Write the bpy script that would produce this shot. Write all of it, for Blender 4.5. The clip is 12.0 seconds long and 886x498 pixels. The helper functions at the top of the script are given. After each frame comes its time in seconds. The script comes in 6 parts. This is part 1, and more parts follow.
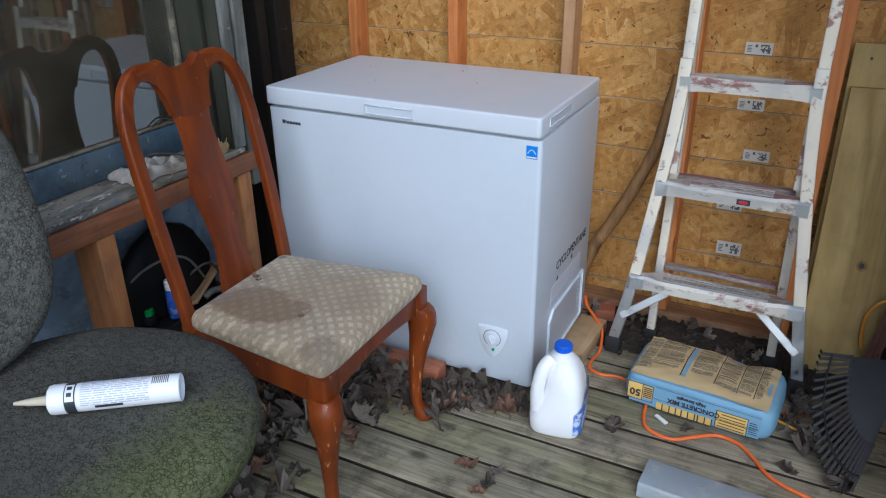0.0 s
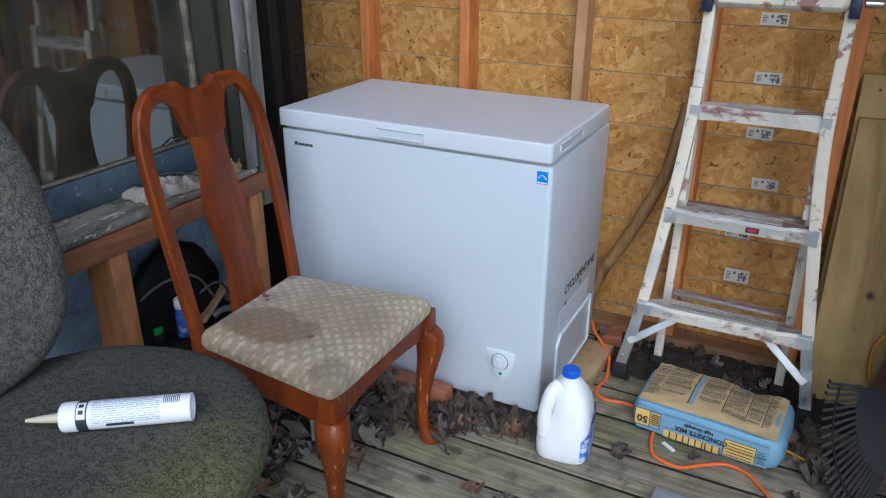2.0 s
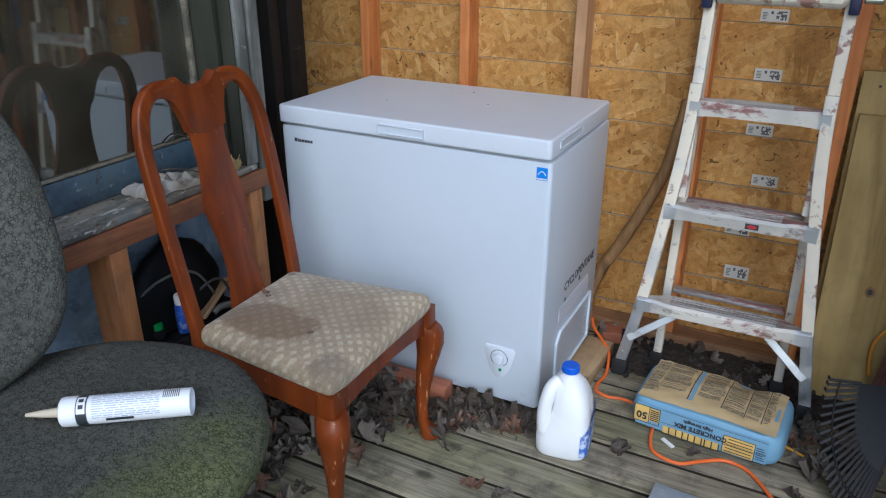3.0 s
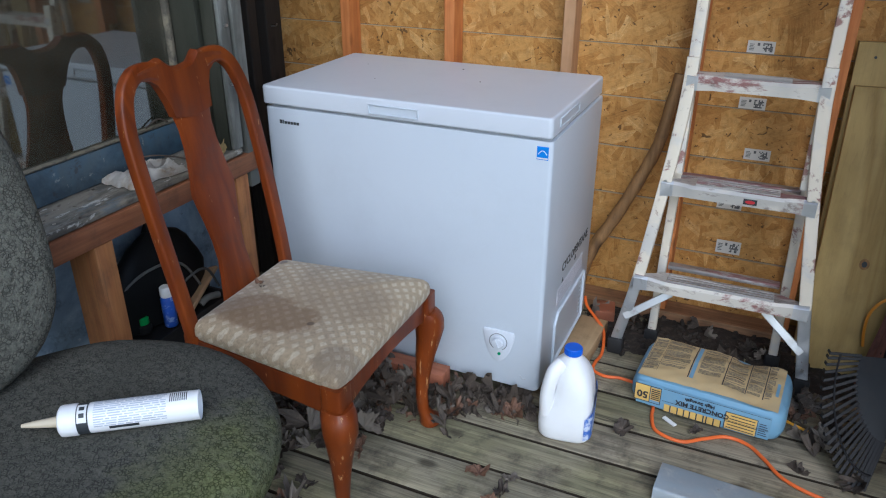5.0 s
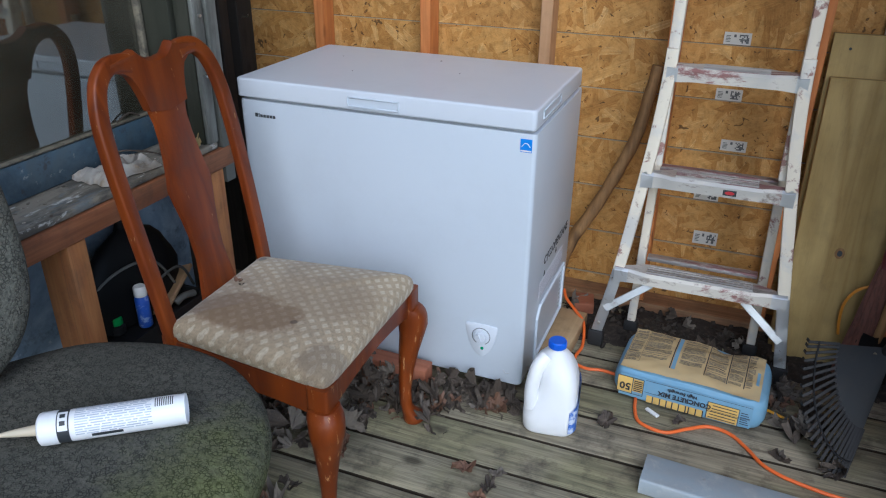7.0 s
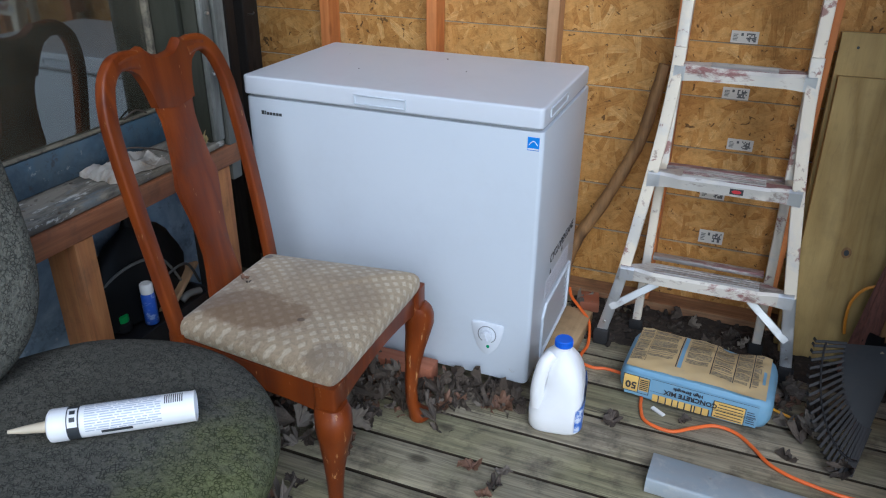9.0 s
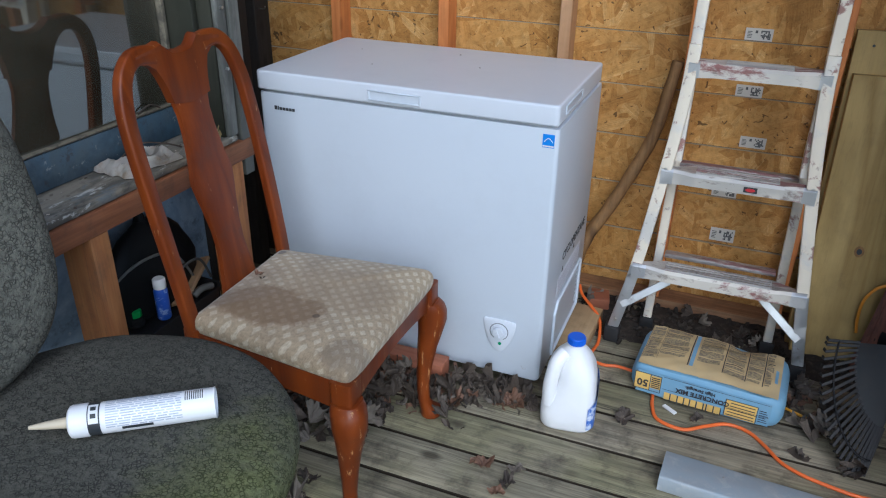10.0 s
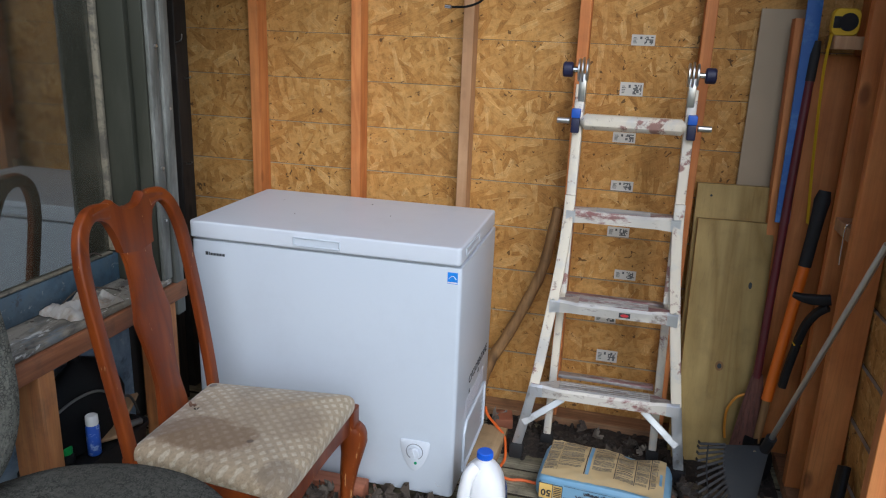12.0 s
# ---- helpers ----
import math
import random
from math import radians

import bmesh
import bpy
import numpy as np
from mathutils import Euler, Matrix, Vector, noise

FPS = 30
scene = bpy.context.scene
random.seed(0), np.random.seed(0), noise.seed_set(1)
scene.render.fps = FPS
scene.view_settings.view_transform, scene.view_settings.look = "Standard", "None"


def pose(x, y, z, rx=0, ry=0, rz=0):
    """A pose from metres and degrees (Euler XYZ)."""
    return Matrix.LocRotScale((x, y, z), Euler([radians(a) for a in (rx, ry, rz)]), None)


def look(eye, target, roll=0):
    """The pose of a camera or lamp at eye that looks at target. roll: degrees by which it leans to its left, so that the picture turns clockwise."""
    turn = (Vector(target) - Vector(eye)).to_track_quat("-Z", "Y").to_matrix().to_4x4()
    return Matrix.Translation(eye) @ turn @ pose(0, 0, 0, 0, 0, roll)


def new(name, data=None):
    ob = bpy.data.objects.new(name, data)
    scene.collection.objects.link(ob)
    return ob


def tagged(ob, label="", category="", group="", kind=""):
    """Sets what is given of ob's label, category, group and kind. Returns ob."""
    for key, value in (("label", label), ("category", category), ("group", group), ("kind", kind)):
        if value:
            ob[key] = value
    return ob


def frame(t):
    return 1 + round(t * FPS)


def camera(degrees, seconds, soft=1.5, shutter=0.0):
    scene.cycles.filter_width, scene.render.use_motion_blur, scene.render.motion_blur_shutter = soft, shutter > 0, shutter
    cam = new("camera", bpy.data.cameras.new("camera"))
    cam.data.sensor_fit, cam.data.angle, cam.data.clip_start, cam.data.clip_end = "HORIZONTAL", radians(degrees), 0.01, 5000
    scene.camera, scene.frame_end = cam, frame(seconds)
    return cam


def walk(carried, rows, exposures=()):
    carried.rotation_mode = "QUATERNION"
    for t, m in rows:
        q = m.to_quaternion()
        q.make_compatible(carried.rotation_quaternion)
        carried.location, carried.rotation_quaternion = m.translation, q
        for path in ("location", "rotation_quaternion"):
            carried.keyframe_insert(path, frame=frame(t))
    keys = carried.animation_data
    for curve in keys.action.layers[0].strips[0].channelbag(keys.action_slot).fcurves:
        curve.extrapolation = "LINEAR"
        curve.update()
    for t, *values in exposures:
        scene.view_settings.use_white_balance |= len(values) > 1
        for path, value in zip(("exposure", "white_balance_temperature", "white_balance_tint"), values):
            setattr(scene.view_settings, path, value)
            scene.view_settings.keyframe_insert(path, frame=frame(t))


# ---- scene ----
cam = camera(61.5, 12.0, soft=1.15)
PATH = [
    (0, (0.016, 0.028, 1.359), (-0.807, 1.637, 0.505), -0.6),
    (0.5, (-0.001, 0.035, 1.361), (-0.835, 1.647, 0.522), -0.2),
    (1, (0.002, 0.030, 1.361), (-0.835, 1.650, 0.539), -0.0),
    (1.5, (0.004, 0.020, 1.361), (-0.833, 1.647, 0.554), 0.2),
    (2, (0.005, 0.016, 1.367), (-0.838, 1.642, 0.565), 0.2),
    (2.5, (0.005, 0.010, 1.365), (-0.842, 1.638, 0.571), 0.2),
    (3, (0.009, 0.014, 1.363), (-0.835, 1.638, 0.556), 0.2),
    (3.5, (0.020, 0.017, 1.359), (-0.824, 1.633, 0.538), 0.0),
    (5.5, (-0.138, 0.030, 1.355), (-0.836, 1.689, 0.482), -0.0),
    (6, (-0.147, 0.024, 1.351), (-0.816, 1.693, 0.474), -0.0),
    (6.5, (-0.145, 0.028, 1.353), (-0.809, 1.696, 0.470), 0.3),
    (7, (-0.152, 0.034, 1.349), (-0.807, 1.705, 0.468), 0.6),
    (9, (-0.164, 0.030, 1.347), (-0.823, 1.699, 0.462), 0.7),
    (9.5, (-0.187, 0.029, 1.347), (-0.849, 1.692, 0.456), 0.9),
    (10, (-0.196, 0.023, 1.349), (-0.855, 1.685, 0.452), 1.0),
    (10.5, (-0.199, 0.025, 1.357), (-0.832, 1.699, 0.466), 1.3),
    (10.6, (-0.202, 0.023, 1.373), (-0.822, 1.706, 0.488), 1.3),
    (10.7, (-0.202, 0.022, 1.374), (-0.817, 1.723, 0.521), 1.1),
    (10.8, (-0.196, 0.020, 1.382), (-0.803, 1.745, 0.573), 1.0),
    (11, (-0.193, 0.023, 1.407), (-0.724, 1.792, 0.640), 2.1),
    (11.2, (-0.207, 0.003, 1.408), (-0.706, 1.788, 0.656), 2.6),
    (11.3, (-0.209, -0.008, 1.416), (-0.703, 1.778, 0.666), 2.7),
    (11.5, (-0.191, -0.039, 1.438), (-0.673, 1.761, 0.712), 2.9),
    (11.7, (-0.181, -0.099, 1.452), (-0.624, 1.732, 0.781), 2.7),
    (11.8, (-0.166, -0.134, 1.452), (-0.618, 1.709, 0.819), 2.4),
    (12, (-0.150, -0.220, 1.442), (-0.612, 1.644, 0.885), 2.2),
]
walk(cam, [(t, look(eye, target, roll)) for t, eye, target, roll in PATH], exposures=[(0.0, 0.52, 5370, 7.0), (10.5, 0.52, 5370, 7.0), (12.0, 0.56, 5680, 8.0)])

# ---- world and light ----
world = bpy.data.worlds.new("sky")
scene.world = world
world.use_nodes = True
wn = world.node_tree
sky = wn.nodes.new("ShaderNodeTexSky")
sky.sky_type, sky.sun_disc = "NISHITA", False
SUN_HEIGHT, SUN_TURN = radians(38), radians(154)
sky.sun_elevation, sky.sun_rotation = SUN_HEIGHT, SUN_TURN
sky.air_density, sky.dust_density, sky.ozone_density = 1.0, 2.0, 1.0
haze = wn.nodes.new("ShaderNodeHueSaturation")
haze.inputs["Saturation"].default_value = 0.9
wn.links.new(sky.outputs[0], haze.inputs["Color"])
wn.links.new(haze.outputs[0], wn.nodes["Background"].inputs["Color"])
wn.nodes["Background"].inputs["Strength"].default_value = 0.15
sun = new("sun", bpy.data.lights.new("sun", "SUN"))
sun.data.energy, sun.data.angle, sun.data.color = 0.7, radians(40), (1.0, 0.985, 0.96)
# a veiled sun behind the open front
sun.matrix_world = look((0, 0, 0), (-math.sin(SUN_TURN), -math.cos(SUN_TURN), -math.tan(SUN_HEIGHT)))


# ---- helpers for shapes ----
WORLD_OF = {}


def thing(name, m, label, category, group="", kind=""):
    """An Empty at the thing's base."""
    ob = new(name)
    ob.empty_display_size = 0.05
    ob.matrix_basis = m
    WORLD_OF[ob] = m.copy()
    return tagged(ob, label, category, group, kind)


def shaded(bm, smooth=True, angle=38):
    bmesh.ops.recalc_face_normals(bm, faces=bm.faces)
    if smooth:
        limit = radians(angle)
        for f in bm.faces:
            f.smooth = True
        for e in bm.edges:
            if len(e.link_faces) == 2 and e.calc_face_angle(0.0) > limit:
                e.smooth = False


def part(name, bm, material, parent=None, label="", world=False, smooth=True, angle=38):
    """Links a bmesh as one mesh object; world: its vertices are given in the world's axes."""
    shaded(bm, smooth, angle)
    if world and parent in WORLD_OF:
        bm.transform(WORLD_OF[parent].inverted())
    me = bpy.data.meshes.new(name)
    bm.to_mesh(me)
    bm.free()
    for m in material if isinstance(material, (list, tuple)) else [material]:
        me.materials.append(m)
    ob = new(name, me)
    if parent:
        ob.parent = parent
        WORLD_OF[ob] = WORLD_OF.get(parent, Matrix())
    else:
        WORLD_OF[ob] = Matrix()
    return tagged(ob, label)


def box(bm, x0, x1, y0, y1, z0, z1, bevel=0.0, segments=2, m=None, mat=0):
    made = bmesh.ops.create_cube(bm, size=1.0)["verts"]
    for v in made:
        v.co = Vector(((x0 + x1) / 2 + v.co.x * (x1 - x0), (y0 + y1) / 2 + v.co.y * (y1 - y0), (z0 + z1) / 2 + v.co.z * (z1 - z0)))
    faces = {f for v in made for f in v.link_faces}
    for f in faces:
        f.material_index = mat
    if bevel:
        edges = list({e for v in made for e in v.link_edges})
        out = bmesh.ops.bevel(bm, geom=edges, offset=bevel, segments=segments, affect="EDGES", profile=0.5)
        made = list({v for f in out["faces"] for v in f.verts} | {v for v in made if v.is_valid})
        for f in out["faces"]:
            f.material_index = mat
    if m is not None:
        bmesh.ops.transform(bm, matrix=m, verts=made)
    return bm


def boxed(*a, **k):
    return box(bmesh.new(), *a, **k)


def loft(bm, rings, closed=True, caps=True, mat=0):
    """Skins a list of rings, each a list of as many points."""
    rows = [[bm.verts.new(p) for p in ring] for ring in rings]
    n = len(rows[0])
    for a, b in zip(rows, rows[1:]):
        for i in range(n if closed else n - 1):
            f = bm.faces.new((a[i], a[(i + 1) % n], b[(i + 1) % n], b[i]))
            f.material_index = mat
    if caps and closed:
        for row in (rows[0][::-1], rows[-1]):
            f = bm.faces.new(row)
            f.material_index = mat
    return bm


def oval(cx, cy, z, rx, ry, n=20, power=2.0, turn=0.0):
    """A ring in the level plane; power over 2 squares it off."""
    ring = []
    for i in range(n):
        a = math.tau * i / n
        c, s = math.cos(a), math.sin(a)
        x = rx * math.copysign(abs(c) ** (2 / power), c)
        y = ry * math.copysign(abs(s) ** (2 / power), s)
        ct, st = math.cos(turn), math.sin(turn)
        ring.append((cx + x * ct - y * st, cy + x * st + y * ct, z))
    return ring


def sweep(bm, path, profile, side=(0, 1, 0), sizes=None, closed=False, mat=0):
    """Carries a profile of (u, v) along a path; u lies along side as far as the path lets it."""
    pts = [Vector(p) for p in path]
    rings = []
    for i, p in enumerate(pts):
        if closed:
            d = pts[(i + 1) % len(pts)] - pts[i - 1]
        else:
            d = pts[min(i + 1, len(pts) - 1)] - pts[max(i - 1, 0)]
        d.normalize()
        u = Vector(side)
        u = (u - d * u.dot(d)).normalized()
        v = d.cross(u)
        s = sizes[i] if sizes else 1.0
        su, sv = s if isinstance(s, tuple) else (s, s)
        rings.append([p + u * a * su + v * b * sv for a, b in profile])
    if closed:
        rings.append(rings[0])
    return loft(bm, rings, caps=not closed, mat=mat)


def circle(r, n=10):
    return [(r * math.cos(math.tau * i / n), r * math.sin(math.tau * i / n)) for i in range(n)]


def rounded(w, h, r, n=3):
    """A rounded rectangle as a profile."""
    out = []
    for cx, cy, a0 in ((w / 2 - r, h / 2 - r, 0), (-w / 2 + r, h / 2 - r, 90), (-w / 2 + r, -h / 2 + r, 180), (w / 2 - r, -h / 2 + r, 270)):
        for k in range(n + 1):
            a = radians(a0 + 90 * k / n)
            out.append((cx + r * math.cos(a), cy + r * math.sin(a)))
    return out


def spline(points, per=6, closed=False):
    """A smooth curve through the points."""
    p = [Vector(q) for q in points]
    n, out = len(p), []
    for i in range(n if closed else n - 1):
        a, b = p[i - 1] if closed or i else p[i], p[i]
        c = p[(i + 1) % n]
        d = p[(i + 2) % n] if closed or i + 2 < n else c
        for k in range(per):
            t = k / per
            out.append(0.5 * ((2 * b) + (c - a) * t + (2 * a - 5 * b + 4 * c - d) * t * t + (3 * b - a - 3 * c + d) * t ** 3))
    if not closed:
        out.append(p[-1])
    return out


def tube(points, r, n=8, per=6, side=(0.3, 0.2, 0.93)):
    return sweep(bmesh.new(), spline(points, per), circle(r, n), side=side)


def disc(bm, centre, axis, r, depth, n=24, bevel=0.0, mat=0):
    """A short cylinder from centre along axis."""
    a = Vector(axis).normalized()
    c = Vector(centre)
    u = a.orthogonal().normalized()
    v = a.cross(u)
    steps = [(r - bevel, 0), (r, bevel), (r, depth - bevel), (r - bevel, depth)] if bevel else [(r, 0), (r, depth)]
    rings = [[c + a * h + (u * math.cos(math.tau * i / n) + v * math.sin(math.tau * i / n)) * q for i in range(n)] for q, h in steps]
    return loft(bm, rings, mat=mat)


def lettering(name, words, size, m, material, parent, depth=0.0004, align="CENTER", label="", bold=0.0):
    """Flat words in the built-in font, as a mesh; m in the world."""
    cu = bpy.data.curves.new(name, "FONT")
    cu.body, cu.size, cu.align_x, cu.align_y, cu.extrude, cu.resolution_u = words, size, align, "CENTER", depth, 2
    cu.offset = bold
    tmp = new(name + "_tmp", cu)
    me = bpy.data.meshes.new_from_object(tmp)
    bpy.data.objects.remove(tmp)
    bm = bmesh.new()
    bm.from_mesh(me)
    bpy.data.meshes.remove(me)
    bm.transform(m)
    return part(name, bm, material, parent, label, world=True, smooth=False)


# ---- materials ----
def nd(nt, kind, **ins):
    n = nt.nodes.new(kind)
    for k, v in ins.items():
        s = n.inputs[k.replace("_", " ")]
        if isinstance(v, bpy.types.NodeSocket):
            nt.links.new(v, s)
        else:
            s.default_value = v
    return n


def start(name, rough=0.6, metal=0.0, spec=0.5):
    m = bpy.data.materials.new(name)
    m.use_nodes = True
    b = m.node_tree.nodes["Principled BSDF"]
    b.inputs["Roughness"].default_value = rough
    b.inputs["Metallic"].default_value = metal
    b.inputs["Specular IOR Level"].default_value = spec
    return m, m.node_tree, b


def rgb(c):
    return (*c, 1.0)


def ramp(nt, fac, stops):
    n = nt.nodes.new("ShaderNodeValToRGB")
    nt.links.new(fac, n.inputs[0])
    e = n.color_ramp.elements
    while len(e) < len(stops):
        e.new(0.5)
    for el, (p, c) in zip(e, stops):
        el.position = p
        el.color = rgb(c) if isinstance(c, tuple) else (c, c, c, 1)
    return n.outputs[0]


def mix(nt, f, a, b, blend="MIX"):
    n = nt.nodes.new("ShaderNodeMix")
    n.data_type, n.blend_type = "RGBA", blend
    for i, v in ((0, f), (6, a), (7, b)):
        if isinstance(v, bpy.types.NodeSocket):
            nt.links.new(v, n.inputs[i])
        else:
            n.inputs[i].default_value = v if i == 0 else rgb(v)
    return n.outputs[2]


def calc(nt, op, a, b=0.0, c=0.0):
    n = nt.nodes.new("ShaderNodeMath")
    n.operation = op
    for i, v in enumerate((a, b, c)):
        if isinstance(v, bpy.types.NodeSocket):
            nt.links.new(v, n.inputs[i])
        else:
            n.inputs[i].default_value = v
    return n.outputs[0]


def place(nt, scale=(1, 1, 1), turn=(0, 0, 0), shuffle=True):
    """Object coordinates, shifted by chance from object to object."""
    co = nd(nt, "ShaderNodeTexCoord").outputs["Object"]
    if shuffle:
        rnd = nd(nt, "ShaderNodeObjectInfo").outputs["Random"]
        off = nd(nt, "ShaderNodeVectorMath")
        off.operation = "SCALE"
        off.inputs[0].default_value = (37.0, 23.0, 51.0)
        nt.links.new(rnd, off.inputs["Scale"])
        add = nd(nt, "ShaderNodeVectorMath")
        nt.links.new(co, add.inputs[0])
        nt.links.new(off.outputs[0], add.inputs[1])
        co = add.outputs[0]
    return nd(nt, "ShaderNodeMapping", Vector=co, Scale=scale, Rotation=tuple(radians(a) for a in turn)).outputs[0]


def noise_tex(nt, vec, scale, detail=4.0, rough=0.55, distort=0.0):
    return nd(nt, "ShaderNodeTexNoise", Vector=vec, Scale=scale, Detail=detail, Roughness=rough, Distortion=distort).outputs[0]


def bump(nt, b, height, strength=0.3, distance=0.002):
    n = nd(nt, "ShaderNodeBump", Height=height, Strength=strength, Distance=distance)
    nt.links.new(n.outputs[0], b.inputs["Normal"])


def put_colour(nt, b, c):
    nt.links.new(c, b.inputs["Base Color"])


def plain(name, c, rough=0.5, metal=0.0, vary=0.12, scale=30.0, relief=0.1, spec=0.5, dirt=0.0, dirt_colour=(0.09, 0.07, 0.05), gloss=0.15):
    """Paint, plastic or metal with faint mottling, fine grain and, if asked, dirt."""
    m, nt, b = start(name, rough, metal, spec)
    vec = place(nt)
    big = noise_tex(nt, vec, scale * 0.12, 3)
    fine = noise_tex(nt, vec, scale * 6, 3)
    lo, hi = tuple(v * (1 - vary) for v in c), tuple(min(1, v * (1 + vary)) for v in c)
    col = ramp(nt, big, [(0.3, lo), (0.7, hi)])
    if dirt:
        spot = noise_tex(nt, vec, scale * 0.5, 8, 0.7)
        col = mix(nt, calc(nt, "MULTIPLY", ramp(nt, spot, [(0.5, 0.0), (0.72, 1.0)]), dirt), col, dirt_colour)
    put_colour(nt, b, col)
    nt.links.new(calc(nt, "MULTIPLY_ADD", fine, gloss, rough - gloss / 2), b.inputs["Roughness"])
    bump(nt, b, fine, relief, 0.0006)
    return m


def wood(name, light, dark, grain="z", rough=0.6, rings=9.0, knots=True, grime=0.25, coat=0.0, wear=None, fine=0.35, grey=None, green=None, chipped=False, cracks=0.0, worn_from=0.645):
    """Sawn or finished wood: rings, fibres, knots, grime and wear."""
    m, nt, b = start(name, rough)
    along = {"x": (0.12, 1, 1), "y": (1, 0.12, 1), "z": (1, 1, 0.12)}[grain]
    thin = {"x": (0.03, 1, 1), "y": (1, 0.03, 1), "z": (1, 1, 0.03)}[grain]
    vec, vec2, flat = place(nt, along), place(nt, thin), place(nt)
    warp = noise_tex(nt, vec, 6, 3, 0.5, 0.6)
    ring = calc(nt, "FRACT", calc(nt, "MULTIPLY", warp, rings))
    ring = calc(nt, "ABSOLUTE", calc(nt, "SUBTRACT", ring, 0.5))
    fibre = noise_tex(nt, vec2, 260, 5, 0.6)
    tone = calc(nt, "ADD", calc(nt, "MULTIPLY", ring, 0.9), calc(nt, "MULTIPLY", fibre, fine * 1.4))
    col = ramp(nt, tone, [(0.1, dark), (0.75, light)])
    broad = noise_tex(nt, flat, 3.5, 3)
    col = mix(nt, calc(nt, "MULTIPLY", ramp(nt, broad, [(0.35, 0.0), (0.7, 1.0)]), 0.45), col, tuple(v * 0.62 for v in dark))
    if grey:
        col = mix(nt, ramp(nt, noise_tex(nt, vec, 5, 6, 0.65), [(0.32, 0.0), (0.62, 0.7)]), col, grey)
    if green:
        col = mix(nt, calc(nt, "MULTIPLY", ramp(nt, noise_tex(nt, flat, 2.2, 5, 0.6), [(0.44, 0.0), (0.64, 1.0)]), 0.6), col, green)
    if knots:
        cell = nd(nt, "ShaderNodeTexVoronoi", Vector=place(nt, {"x": (0.5, 1, 1), "y": (1, 0.5, 1), "z": (1, 1, 0.5)}[grain]), Scale=6.5)
        spot = ramp(nt, cell.outputs["Distance"], [(0.06, 1.0), (0.13, 0.0)])
        col = mix(nt, calc(nt, "MULTIPLY", spot, 0.8), col, tuple(v * 0.35 for v in dark))
    if wear:
        worn = noise_tex(nt, vec, 75, 8, 0.72)
        col = mix(nt, ramp(nt, worn, [(worn_from, 0.0), (worn_from + 0.045, 0.85)]), col, wear)
    if cracks:
        streak = noise_tex(nt, place(nt, {"x": (0.06, 1, 1), "y": (1, 0.06, 1), "z": (1, 1, 0.06)}[grain]), 55, 7, 0.72)
        board = nd(nt, "ShaderNodeObjectInfo").outputs["Random"]
        col = mix(nt, cracks, col, ramp(nt, board, [(0.0, (0.70, 0.72, 0.70)), (0.5, (1.05, 1.05, 1.0)), (1.0, (0.90, 0.98, 0.80))]), "MULTIPLY")
        col = mix(nt, cracks, col, ramp(nt, streak, [(0.34, 0.30), (0.5, 0.85), (0.64, 1.35)]), "MULTIPLY")
        lines = noise_tex(nt, place(nt, {"x": (0.012, 1, 1), "y": (1, 0.012, 1), "z": (1, 1, 0.012)}[grain]), 170, 4, 0.7)
        col = mix(nt, cracks, col, ramp(nt, lines, [(0.36, 0.62), (0.47, 0.96), (0.62, 1.12)]), "MULTIPLY")
        split = calc(nt, "ABSOLUTE", calc(nt, "SUBTRACT", noise_tex(nt, vec2, 34, 3, 0.5, 0.3), 0.5))
        patchy = ramp(nt, noise_tex(nt, vec, 9, 3), [(0.45, 0.0), (0.58, 1.0)])
        col = mix(nt, calc(nt, "MULTIPLY", calc(nt, "MULTIPLY", ramp(nt, split, [(0.004, 1.0), (0.014, 0.0)]), patchy), cracks), col, (0.03, 0.024, 0.018))
        tone = calc(nt, "ADD", tone, streak)
    if chipped:
        b.inputs["Specular IOR Level"].default_value = 0.3
        ridge = ramp(nt, nd(nt, "ShaderNodeNewGeometry").outputs["Pointiness"], [(0.54, 0.0), (0.62, 1.0)])
        flake = ramp(nt, noise_tex(nt, flat, 55, 6, 0.7), [(0.50, 0.0), (0.58, 1.0)])
        col = mix(nt, calc(nt, "MULTIPLY", calc(nt, "MULTIPLY", ridge, flake), 0.75), col, wear)
    dirt = noise_tex(nt, flat, 14, 8, 0.7)
    col = mix(nt, calc(nt, "MULTIPLY", ramp(nt, dirt, [(0.5, 0.0), (0.75, 1.0)]), grime), col, (0.045, 0.035, 0.025))
    put_colour(nt, b, col)
    if coat:
        b.inputs["Specular IOR Level"].default_value = 0.25
    b.inputs["Coat Weight"].default_value = coat
    b.inputs["Coat Roughness"].default_value = 0.14
    nt.links.new(calc(nt, "MULTIPLY_ADD", fibre, 0.25, rough - 0.12), b.inputs["Roughness"])
    bump(nt, b, tone, 0.12 if coat else 0.4, 0.0012)
    return m


